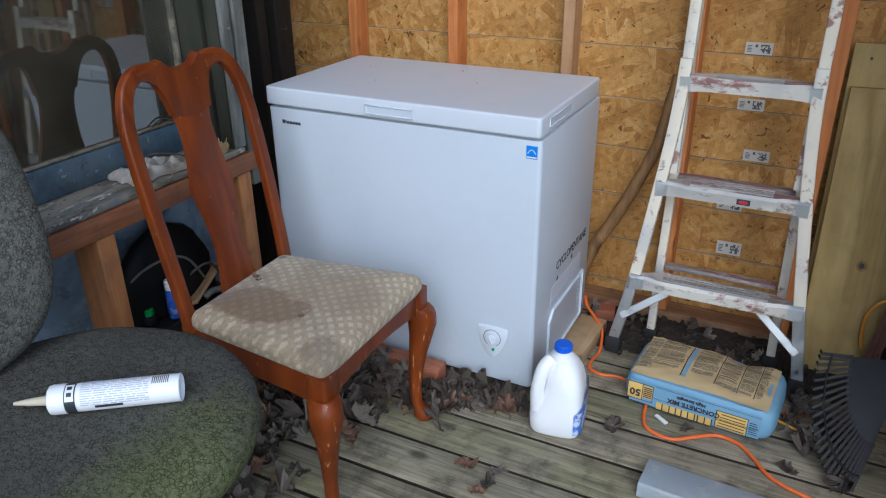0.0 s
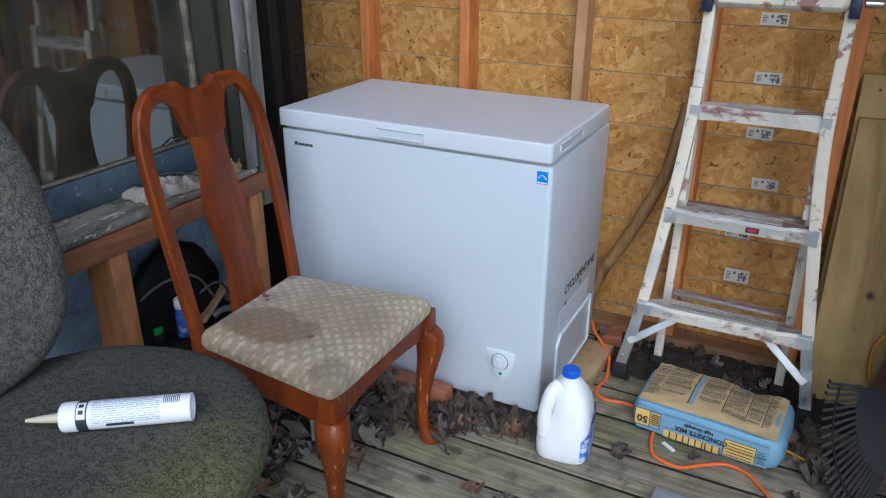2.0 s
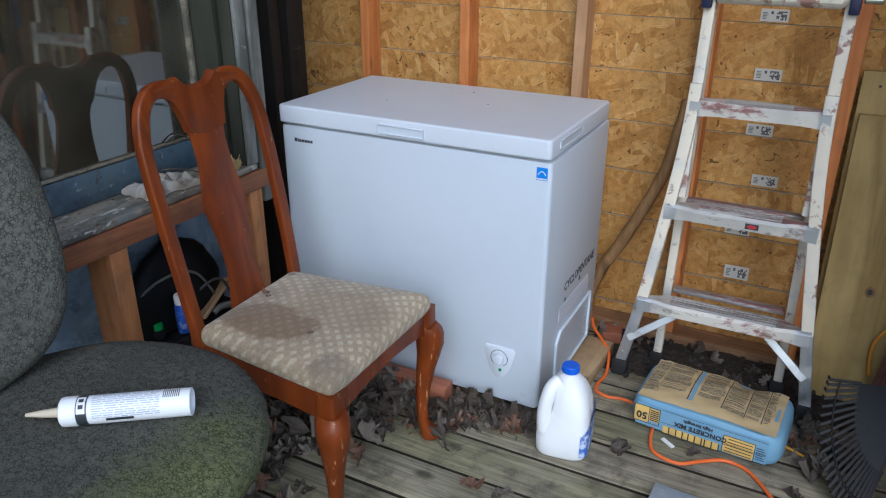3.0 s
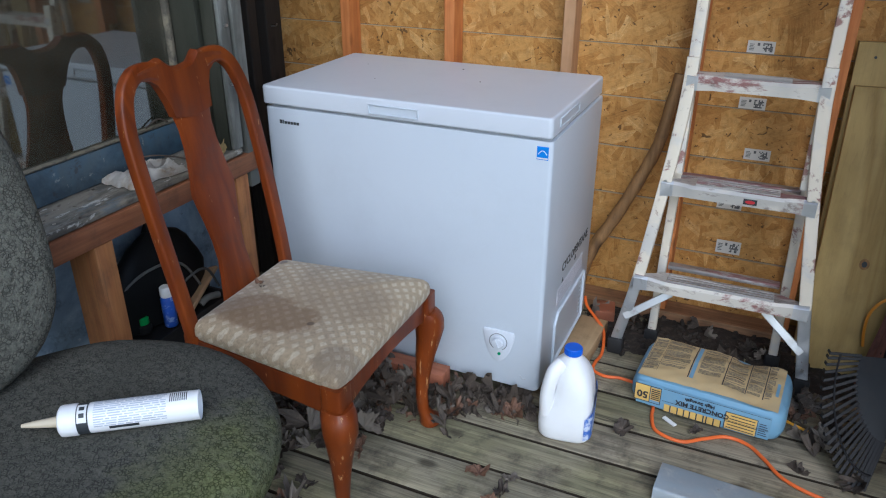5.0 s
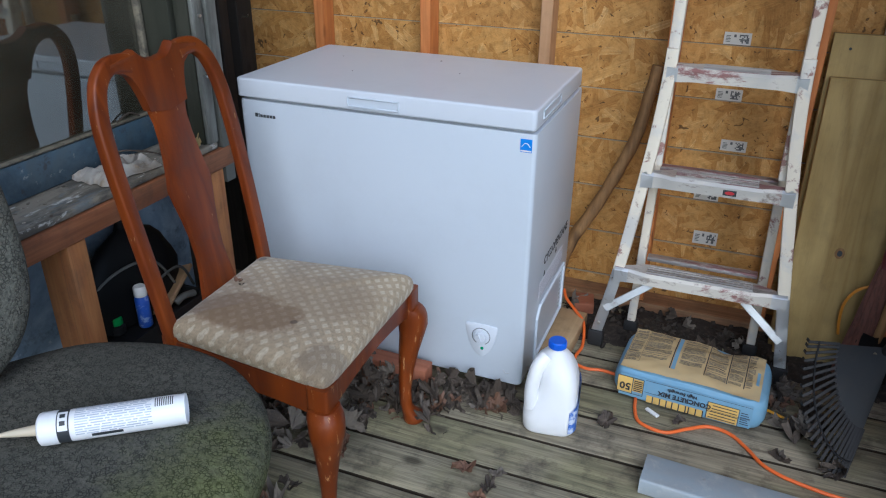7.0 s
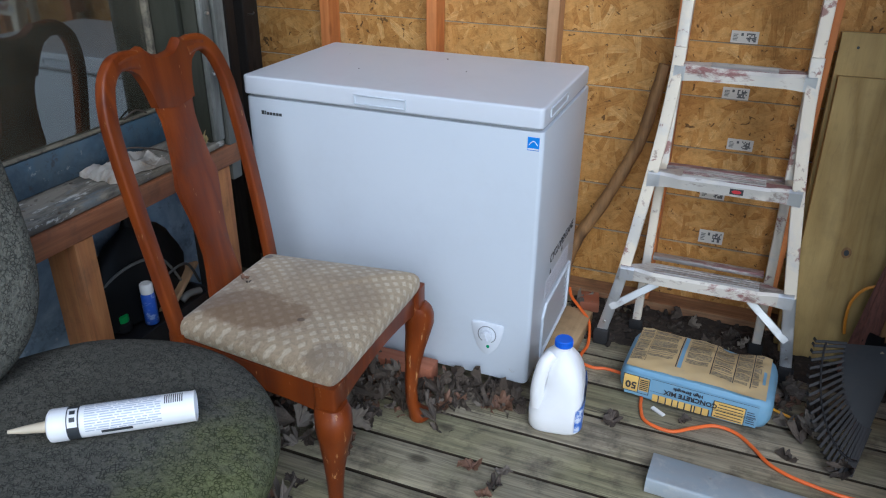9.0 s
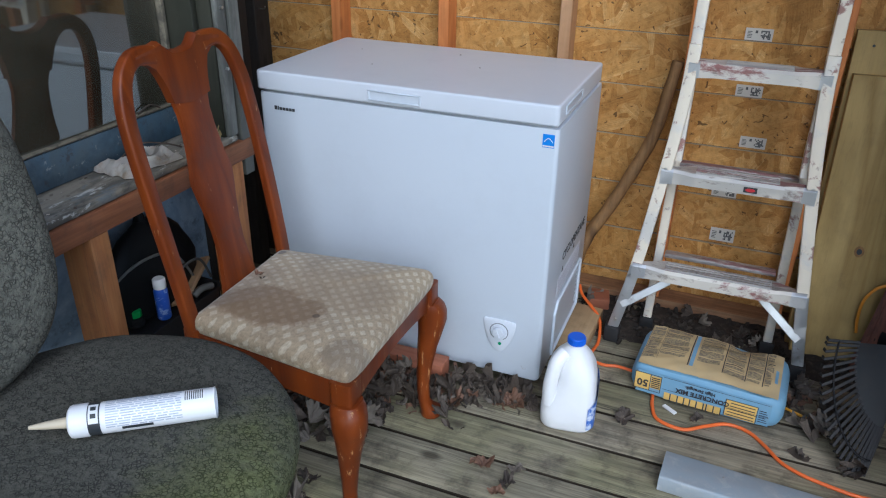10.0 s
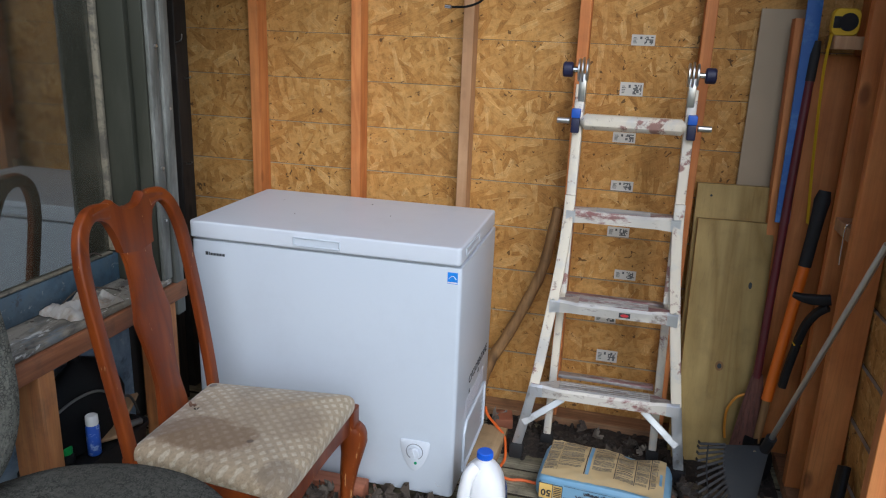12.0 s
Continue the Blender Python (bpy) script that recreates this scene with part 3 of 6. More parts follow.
part("glazing_bar", boxed(-1.572, -1.548, -0.25, 1.522, 0.804, 0.8105, 0.003, 1), BEAD, window, world=True)
part("sash_stile", boxed(-1.585, -1.546, 1.524, 1.537, 0.811, 2.0, 0.003, 2), BEAD, window, "yellowed glazing bead", world=True)
glass_m, gnt, gb = start("dusty_glass", 0.03)
gb.inputs["Base Color"].default_value = (0.75, 0.8, 0.78, 1)
gb.inputs["IOR"].default_value = 1.9
# dust film whose warm tone also stands in for a brighter reflection
dust_veil = nd(gnt, "ShaderNodeBsdfDiffuse", Color=(0.34, 0.31, 0.22, 1))
through_glass = nd(gnt, "ShaderNodeBsdfTransparent", Color=(0.35, 0.38, 0.36, 1))
gloss = nd(gnt, "ShaderNodeBsdfGlossy", Color=(0.9, 0.95, 0.95, 1), Roughness=0.03)
fres = nd(gnt, "ShaderNodeFresnel", IOR=2.5)
film = gnt.nodes.new("ShaderNodeMixShader")
gnt.links.new(fres.outputs[0], film.inputs[0])
gnt.links.new(through_glass.outputs[0], film.inputs[1])
gnt.links.new(gloss.outputs[0], film.inputs[2])
dirt_amount = calc(gnt, "MULTIPLY", ramp(gnt, noise_tex(gnt, place(gnt), 5, 6, 0.6), [(0.35, 0.25), (0.75, 1.0)]), 0.17)
pane_mix = gnt.nodes.new("ShaderNodeMixShader")
gnt.links.new(dirt_amount, pane_mix.inputs[0])
gnt.links.new(film.outputs[0], pane_mix.inputs[1])
gnt.links.new(dust_veil.outputs[0], pane_mix.inputs[2])
gnt.links.new(pane_mix.outputs[0], gnt.nodes["Material Output"].inputs["Surface"])
part("pane", boxed(GLASS - 0.004, GLASS, -0.22, 1.522, 0.805, 2.0), glass_m, window, "dusty reflecting glass pane", world=True, smooth=False)
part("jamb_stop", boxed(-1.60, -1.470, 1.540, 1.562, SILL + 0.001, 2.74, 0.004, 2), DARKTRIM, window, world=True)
part("jamb", boxed(-1.66, -1.432, 1.563, 1.640, 0.60, 2.74, 0.004, 2), DARKTRIM, window, "weathered grey-green jamb, darkened like dim glass", world=True)
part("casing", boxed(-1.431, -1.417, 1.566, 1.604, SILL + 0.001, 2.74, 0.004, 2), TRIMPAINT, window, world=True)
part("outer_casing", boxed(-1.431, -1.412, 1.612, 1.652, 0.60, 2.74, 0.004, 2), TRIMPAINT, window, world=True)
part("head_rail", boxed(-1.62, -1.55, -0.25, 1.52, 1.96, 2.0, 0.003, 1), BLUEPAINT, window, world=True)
for y0, z0 in ((1.575, 1.05), (1.58, 1.38), (1.625, 1.21), (1.572, 0.90)):
    part("nail_head", disc(bmesh.new(), (-1.4175, y0 + 0.01, z0), (1, 0, 0), 0.004, 0.0075, 8), STEEL, window, world=True)

# framing under the sill
bench = thing("sill_framing", Matrix.Translation((-1.43, 1.1, 0)), "rough reddish lumber framing that carries the window sill", "framing", kind="structure")
part("apron_board", boxed(-1.450, -1.409, -0.25, 1.66, 0.648, 0.701, 0.003, 2), APRON, bench, world=True)
for y0 in (0.33, 1.060, 1.548):
    part("upright", boxed(-1.502, -1.412, y0, y0 + 0.052, 0.0, 0.647, 0.003, 2), POST, bench, world=True)

# floor: deck boards over dark ground
floor = part("floor", boxed(-1.9, 0.57, -0.62, 2.55, -0.14, -0.0295), SOIL)
tagged(floor, "weathered deck floor of grey green boards", "floor", kind="structure")


# ---- the freezer ----
def chest_freezer():
    x0, x1, y0, y1, zb, zl, zt = -1.440, -0.5785, 1.742, 2.264, 0.055, 0.808, 0.863
    fz = thing("chest_freezer", Matrix.Translation(((x0 + x1) / 2, (y0 + y1) / 2, 0)), "white chest freezer with closed lid standing on lumber and brick", "freezer")
    cx, cy = (x0 + x1) / 2, (y0 + y1) / 2
    prof = rounded(x1 - x0, y1 - y0, 0.012, 4)
    bm = loft(bmesh.new(), [[(cx + a * s, cy + b * s, z) for a, b in prof] for z, s in ((zb, 0.99), (zb + 0.006, 1.0), (zl - 0.012, 1.0), (zl - 0.006, 0.997))])
    part("body", bm, ENAMEL, fz, world=True)
    prof = rounded(x1 - x0 - 0.02, y1 - y0 - 0.02, 0.012, 4)
    part("gasket", loft(bmesh.new(), [[(cx + a, cy + b, z) for a, b in prof] for z in (zl - 0.0055, zl + 0.004)]), GREYPRINT, fz, "grey rubber gasket", world=True)
    w, dp, lx, ly = 0.862, 0.522, -1.012, 1.996
    rings = []
    for z, inset in ((zl + 0.003, 0.003), (zl + 0.006, 0.0), (zl + 0.010, 0.0), (zt - 0.007, 0.0), (zt - 0.003, 0.001), (zt - 0.0008, 0.003), (zt, 0.0065), (zt + 0.0002, 0.012), (zt + 0.0012, 0.12)):
        rings.append([(lx + a, ly + b, z) for a, b in rounded(w - 2 * inset, dp - 2 * inset, max(0.004, 0.014 - inset), 5)])
    lid = part("lid", loft(bmesh.new(), rings), ENAMEL_LID, fz, world=True)
    for k, (sx, sy) in enumerate(((-0.995, 2.155), (-0.885, 2.02), (-1.18, 1.93), (-1.30, 2.10))):
        part("dirt_speck", disc(bmesh.new(), (sx, sy, zt + 0.0005), (0, 0, 1), 0.0028 - 0.0005 * k, 0.0016, 8), BAGINK, lid, world=True)
    # grip in the lid's front: a frame with a sunken bed
    yf = y0 - 0.007
    hx0, hx1, hz0, hz1 = -1.094, -0.944, 0.819, 0.846
    bm = bmesh.new()
    for a in ((hx0, hx1, hz0, hz0 + 0.004), (hx0, hx1, hz1 - 0.003, hz1), (hx0, hx0 + 0.005, hz0, hz1), (hx1 - 0.004, hx1, hz0, hz1)):
        box(bm, a[0], a[1], yf - 0.0045, yf + 0.002, a[2], a[3], 0.0012, 1)
    box(bm, hx0 + 0.003, hx1 - 0.003, yf - 0.001, yf + 0.003, hz0 + 0.003, hz1 - 0.002)
    part("grip", bm, ENAMEL, lid, world=True)
    xs = lx + w / 2
    bm = bmesh.new()
    for a in ((1.80, 1.98, 0.824, 0.827), (1.80, 1.98, 0.846, 0.849), (1.80, 1.803, 0.824, 0.849), (1.977, 1.98, 0.824, 0.849)):
        box(bm, xs - 0.002, xs + 0.003, a[0], a[1], a[2], a[3], 0.0008, 1)
    box(bm, xs - 0.003, xs + 0.001, 1.802, 1.978, 0.826, 0.848)
    part("side_grip", bm, ENAMEL, lid, world=True)
    # maker's mark as plain bars
    bm = bmesh.new()
    x = -1.392
    for k, bw in enumerate((0.009, 0.003, 0.008, 0.008, 0.008, 0.008, 0.008)):
        box(bm, x, x + bw, y0 - 0.0012, y0 + 0.001, 0.756, 0.767 if k in (0, 1) else 0.764)
        x += bw + 0.0022
    part("maker_mark", bm, DARKPRINT, fz, world=True, smooth=False)
    # energy sticker
    st = part("energy_sticker", boxed(-0.6195, -0.5895, y0 - 0.0010, y0 + 0.001, 0.755, 0.789), BLUESTICK, fz, "blue energy sticker with a pale arc", world=True, smooth=False)
    arc = [(-0.6155 + 0.022 * k / 10, y0 - 0.0016, 0.769 + 0.010 * math.sin(math.pi * k / 10)) for k in range(11)]
    part("sticker_print", sweep(bmesh.new(), arc, [(0.0, 0.0008), (0.0005, -0.0008), (-0.0005, -0.0008)]), WHITESTICK, st, world=True)
    part("sticker_strip", boxed(-0.6185, -0.5905, y0 - 0.0016, y0 - 0.0005, 0.757, 0.7605), WHITESTICK, st, world=True, smooth=False)
    # dial on a shield-shaped plate
    kx, kz = -0.701, 0.190
    shield = [(-0.047, 0.040), (-0.030, 0.045), (0.0, 0.046), (0.030, 0.045), (0.047, 0.040), (0.042, 0.005), (0.028, -0.034), (0.008, -0.057), (-0.008, -0.057), (-0.028, -0.034), (-0.042, 0.005)]
    ring = [Vector((kx + a, 0, kz + b)) for a, b in ((p.x, p.y) for p in spline([(a, b, 0) for a, b in shield], 4, closed=True))]
    c = Vector((kx, 0, kz))
    bm = loft(bmesh.new(), [[(p.x, y0 + 0.001, p.z) for p in ring], [(p.x, y0 - 0.003, p.z) for p in ring], [(q.x, y0 - 0.0045, q.z) for q in (c + (p - c) * 0.95 for p in ring)]])
    panel = part("control_panel", bm, ENAMEL_LID, fz, "white dial plate", world=True)
    bm = disc(bmesh.new(), (kx, y0 - 0.0045, kz + 0.008), (0, -1, 0), 0.0215, 0.004, 28, 0.001)
    disc(bm, (kx, y0 - 0.0085, kz + 0.008), (0, -1, 0), 0.0165, 0.010, 28, 0.002)
    box(bm, -0.0028, 0.0028, y0 - 0.0225, y0 - 0.0183, -0.0155, 0.0155, 0.001, 1, m=Matrix.Translation((kx, 0, kz + 0.008)) @ Matrix.Rotation(radians(-20), 4, "Y"))
    part("dial", bm, ENAMEL_LID, panel, world=True)
    part("dial_ring", sweep(bmesh.new(), [(kx + 0.0265 * math.cos(radians(a)), y0 - 0.005, kz + 0.008 + 0.0265 * math.sin(radians(a))) for a in range(-60, 245, 15)], circle(0.0012, 6)), DIALGREY, panel, world=True)
    part("lamp", disc(bmesh.new(), (kx + 0.004, y0 - 0.004, kz - 0.031), (0, -1, 0), 0.005, 0.002, 12), GREENLED, panel, "small green lamp", world=True)
    part("pen_mark", sweep(bmesh.new(), [(-0.632, y0 - 0.0003, 0.098), (-0.624, y0 - 0.0003, 0.088), (-0.615, y0 - 0.0003, 0.091)], circle(0.0011, 6)), GREYPRINT, fz, world=True)
    # service cover and prints on the side
    bm = bmesh.new()
    cover = [(1.875, 0.070), (2.20, 0.070), (2.20, 0.235), (1.905, 0.235), (1.875, 0.205)]
    rim = [Vector((x1 + 0.002, a, b)) for a, b in cover]
    sweep(bm, rim, circle(0.005, 8), side=(1, 0, 0), closed=True)
    part("side_cover", bm, ENAMEL, fz, world=True)
    for k in range(9):
        part("vent_slot", boxed(x1 - 0.001, x1 + 0.0012, 2.168, 2.178, 0.085 + k * 0.016, 0.091 + k * 0.016), GREYPRINT, fz, world=True, smooth=False)
    m = Matrix.Translation((x1 + 0.0006, 2.065, 0.372)) @ Matrix.Rotation(radians(90), 4, "Z") @ Matrix.Rotation(radians(90), 4, "X")
    lettering("gas_print", "CYCLOPENTANE", 0.038, m, DARKPRINT, fz, bold=0.0005, label="printed black word on the side")
    for ty, tz in ((2.07, 0.345), (1.935, 0.330)):
        bm = bmesh.new()
        loft(bm, [[(x1 + d, ty - 0.009, tz - 0.007), (x1 + d, ty + 0.009, tz - 0.007), (x1 + d, ty, tz + 0.009)] for d in (0.0, 0.001)])
        part("warning_print", bm, DARKPRINT, fz, world=True, smooth=False)
    bm = boxed(x1 - 0.001, x1 + 0.0008, 1.885, 2.17, 0.262, 0.318)
    rng = random.Random(4)
    for row in range(7):
        y = 1.892
        while y < 2.16:
            w = rng.uniform(0.008, 0.03)
            box(bm, x1, x1 + 0.0014, y, min(y + w, 2.165), 0.268 + row * 0.0068, 0.2708 + row * 0.0068, mat=1)
            y += w + 0.004
    part("rating_label", bm, [ENAMEL_LABEL, PALEPRINT], fz, "pale label with rows of fine print", world=True, smooth=False)
    for fx, fy in ((x0 + 0.06, y0 + 0.05), (x1 - 0.10, y0 + 0.10), (x0 + 0.06, y1 - 0.05), (x1 - 0.05, y1 - 0.05)):
        part("foot", disc(bmesh.new(), (fx, fy, zb), (0, 0, -1), 0.018, 0.054, 12), RUBBER, fz, world=True)
    return fz


chest_freezer()


# ---- the dining chair ----
def upholstery():
    m, nt, b = start("diamond_upholstery", 0.88, 0.0, 0.2)
    co = place(nt, shuffle=False)
    axes = nd(nt, "ShaderNodeSeparateXYZ", Vector=co)
    sep = nd(nt, "ShaderNodeSeparateXYZ", Vector=nd(nt, "ShaderNodeMapping", Vector=nd(nt, "ShaderNodeCombineXYZ", X=calc(nt, "MULTIPLY_ADD", axes.outputs[2], -0.6, axes.outputs[0]), Y=calc(nt, "SUBTRACT", axes.outputs[1], axes.outputs[2])).outputs[0], Rotation=(0, 0, radians(45))).outputs[0])
    u = calc(nt, "FRACT", calc(nt, "MULTIPLY", sep.outputs[0], 39.0))
    v = calc(nt, "FRACT", calc(nt, "MULTIPLY", sep.outputs[1], 39.0))
    soft = 0.06
    def band(s):
        return ramp(nt, s, [(0.06, 0.0), (0.06 + soft, 1.0), (0.58, 1.0), (0.58 + soft, 0.0)])
    dia = calc(nt, "MULTIPLY", band(u), band(v))
    ribs = calc(nt, "GREATER_THAN", calc(nt, "FRACT", calc(nt, "MULTIPLY", calc(nt, "ADD", sep.outputs[0], sep.outputs[1]), 140.0)), 0.5)
    col = mix(nt, dia, (0.375, 0.298, 0.195), (0.515, 0.44, 0.32))
    col = mix(nt, calc(nt, "MULTIPLY", ribs, 0.15), col, (0.26, 0.2, 0.13))
    dirt = noise_tex(nt, co, 9, 6, 0.65)
    col = mix(nt, calc(nt, "MULTIPLY", ramp(nt, dirt, [(0.40, 0.0), (0.68, 1.0)]), 0.55), col, (0.20, 0.15, 0.10))
    col = mix(nt, 0.55, col, ramp(nt, noise_tex(nt, co, 160, 4, 0.7), [(0.3, 0.55), (0.6, 1.2)]), "MULTIPLY")
    # the old spill in the middle of the seat
    warp = noise_tex(nt, co, 11, 4, 0.6)
    def blob(cx, cy, rx, ry, amount, c, col):
        d = nd(nt, "ShaderNodeMapping", Vector=co, Location=(-cx / rx, -cy / ry, 0), Scale=(1 / rx, 1 / ry, 0))
        ln = nd(nt, "ShaderNodeVectorMath")
        ln.operation = "LENGTH"
        nt.links.new(d.outputs[0], ln.inputs[0])
        r = calc(nt, "ADD", ln.outputs["Value"], calc(nt, "MULTIPLY", calc(nt, "SUBTRACT", warp, 0.5), 1.1))
        return mix(nt, calc(nt, "MULTIPLY", ramp(nt, r, [(0.75, 1.0), (1.05, 0.0)]), amount), col, c)
    col = blob(0.07, 0.02, 0.17, 0.11, 0.45, (0.23, 0.165, 0.10), col)
    col = blob(-0.15, -0.13, 0.07, 0.06, 0.25, (0.22, 0.15, 0.085), col)
    col = blob(-0.06, -0.10, 0.17, 0.080, 0.68, (0.135, 0.072, 0.028), col)
    col = blob(0.065, -0.105, 0.011, 0.009, 0.7, (0.06, 0.04, 0.025), col)
    col = blob(-0.18, 0.145, 0.012, 0.014, 0.8, (0.07, 0.045, 0.03), col)
    col = blob(0.19, -0.20, 0.06, 0.06, 0.55, (0.16, 0.125, 0.09), col)
    col = blob(0.10, 0.22, 0.12, 0.03, 0.45, (0.20, 0.155, 0.105), col)
    put_colour(nt, b, col)
    weave = noise_tex(nt, co, 700, 2)
    bump(nt, b, calc(nt, "ADD", calc(nt, "MULTIPLY", dia, 0.8), weave), 0.5, 0.001)
    b.inputs["Sheen Weight"].default_value = 0.2
    return m


def dining_chair(m):
    ch = thing("dining_chair", m, "cherry wood dining chair with stained diamond fabric seat", "chair")
    cushion_m = upholstery()
    # cushion: a domed trapezoid, wider at the front
    def outline(grow, z):
        ring = []
        n = 96
        for i in range(n):
            a = math.tau * (i + 0.5) / n
            c, s = math.cos(a), math.sin(a)
            x = math.copysign(abs(c) ** 0.07, c)
            y = math.copysign(abs(s) ** 0.07, s)
            half = 0.218 + 0.024 * x
            ring.append((0.002 + x * (0.212 * grow) + (0.012 * (1 - y * y) if x > 0 else 0) * grow, y * half * grow * (0.955 if y > 0 else 1.0), z + 0.004 * noise.noise(Vector((x * 3, y * 3, 1)))))
        return ring
    rings = [outline(g, z) for g, z in ((0.985, 0.421), (1.0, 0.426), (1.003, 0.434), (1.0, 0.442), (0.990, 0.450), (0.965, 0.457), (0.90, 0.465), (0.72, 0.472), (0.45, 0.4765), (0.2, 0.477))]
    part("seat_cushion", loft(bmesh.new(), rings), cushion_m, ch, "beige diamond fabric seat with a brown spill")
    # rails
    def rail(a, b, z0, z1, arch):
        n = 14
        pa, pb = Vector(a), Vector(b)
        d = (pb - pa).normalized()
        side = Vector((-d.y, d.x, 0)) * 0.011
        rings = []
        for k in range(n + 1):
            p = pa.lerp(pb, k / n)
            lift = arch * max(0.0, math.sin(math.pi * k / n)) ** 0.7
            q = [p + side, p - side]
            rings.append([(q[0].x, q[0].y, z0 + lift), (q[1].x, q[1].y, z0 + lift), (q[1].x, q[1].y, z1), (q[0].x, q[0].y, z1)])
        return loft(bmesh.new(), rings)
    for a, b, arch in (((0.200, -0.225, 0), (0.200, 0.215, 0), 0.030), ((-0.195, -0.185, 0), (-0.195, 0.180, 0), 0.0), ((-0.20, -0.187, 0), (0.20, -0.225, 0), 0.012), ((-0.20, 0.180, 0), (0.20, 0.215, 0), 0.012)):
        part("seat_rail", rail(a, b, 0.345, 0.420, arch), CHERRY, ch, smooth=True)
    # cabriole front legs
    for s in (-1, 1):
        rings = []
        for z, out, r, sq in ((0.425, 0.0, 0.0255, 7), (0.372, 0.0, 0.0255, 7), (0.3715, 0.004, 0.0305, 3.2), (0.364, 0.008, 0.034, 2.8), (0.357, 0.011, 0.0365, 2.6), (0.340, 0.016, 0.0385, 2.2), (0.315, 0.017, 0.0385, 2.1), (0.28, 0.013, 0.033, 2), (0.23, 0.004, 0.0265, 2), (0.17, -0.003, 0.0205, 2), (0.11, -0.007, 0.0168, 2), (0.060, -0.004, 0.0165, 2), (0.036, 0.006, 0.022, 2), (0.022, 0.016, 0.030, 2), (0.012, 0.018, 0.032, 2), (0.003, 0.016, 0.028, 2), (0.0, 0.015, 0.022, 2)):
            k = out * 0.75
            rings.append(oval(0.196 + k, s * ((0.214 if s > 0 else 0.222) + k), z, r, r, 20, sq))
        part("front_leg", loft(bmesh.new(), rings), CHERRY_LEG, ch, "cabriole leg with worn finish")
        rings = [oval(-0.205 - d, s * 0.186, z, 0.019 * g, 0.017 * g, 16, 4) for z, d, g in ((0.43, 0.0, 1.1), (0.3, 0.004, 1.05), (0.15, 0.03, 0.95), (0.0, 0.075, 0.85))]
        part("rear_leg", loft(bmesh.new(), rings), CHERRY, ch)
    # back: leaning plane, offset as a function of height
    def lean(z):
        t = max(0.0, (z - 0.42) / 0.6)
        return -0.205 - 0.103 * t ** 1.15
    prof = rounded(0.026, 0.034, 0.006, 3)
    for s in (-1, 1):
        pts = [(0.188, 0.41), (0.192, 0.50), (0.196, 0.62), (0.199, 0.74), (0.199, 0.84), (0.193, 0.915), (0.173, 0.974), (0.141, 1.005), (0.107, 1.011), (0.076, 1.005)]
        path = [Vector((lean(p.z), s * p.y, p.z)) for p in spline([(0, a, b) for a, b in pts], 5)]
        sizes = [(1.0, 1.0 + 0.25 * max(0, (i / len(path) - 0.72) / 0.28)) for i in range(len(path))]
        part("back_post", sweep(bmesh.new(), path, prof, side=(1, 0, 0.2), sizes=sizes), CHERRY_EDGE, ch, "curved post with chipped edges")
    # crest between the shoulders, with two small ears and a dip
    def plate_shape(halves, zs, thick):
        """Half-widths by height."""
        rings = []
        for z, a in zip(zs, halves):
            x = lean(z)
            rings.append([(x - thick, -a, z), (x + thick * 0.6, -a + 0.0, z), (x + thick, -a * 0.86, z), (x + thick * 1.15, 0, z), (x + thick, a * 0.86, z), (x + thick * 0.6, a, z), (x - thick, a, z)])
        return loft(bmesh.new(), rings)
    top = [(-0.135, 1.019), (-0.105, 1.025), (-0.075, 1.027), (-0.058, 1.031), (-0.047, 1.021), (-0.030, 1.009), (0.0, 1.005), (0.030, 1.009), (0.047, 1.021), (0.058, 1.031), (0.075, 1.027), (0.105, 1.025), (0.135, 1.019)]
    low = [(-0.135, 0.995), (-0.105, 0.992), (-0.085, 0.979), (-0.074, 0.957), (-0.066, 0.932), (-0.060, 0.902), (0.0, 0.892), (0.060, 0.902), (0.066, 0.932), (0.074, 0.957), (0.085, 0.979), (0.105, 0.992), (0.135, 0.995)]
    rings = []
    for (ya, za), (yb, zb) in zip(top, low):
        xa, xb = lean(za), lean(zb)
        rings.append([(xb - 0.012, yb, zb), (xb + 0.0095, yb, zb), (xa + 0.016, ya, za - 0.006), (xa + 0.008, ya, za), (xa - 0.006, ya, za), (xa - 0.013, ya, za - 0.006)])
    part("crest_rail", loft(bmesh.new(), rings), CHERRY, ch)
    zs = [0.412, 0.45, 0.48, 0.51, 0.55, 0.60, 0.65, 0.69, 0.72, 0.735, 0.75, 0.79, 0.83, 0.87, 0.90]
    half = [0.064, 0.062, 0.057, 0.051, 0.046, 0.048, 0.056, 0.065, 0.070, 0.068, 0.063, 0.056, 0.051, 0.050, 0.056]
    part("splat", plate_shape(half, zs, 0.007), CHERRY, ch, "vase shaped splat")
    return ch


dining_chair(pose(-1.036, 1.326, 0, 0, 0, 0.8))


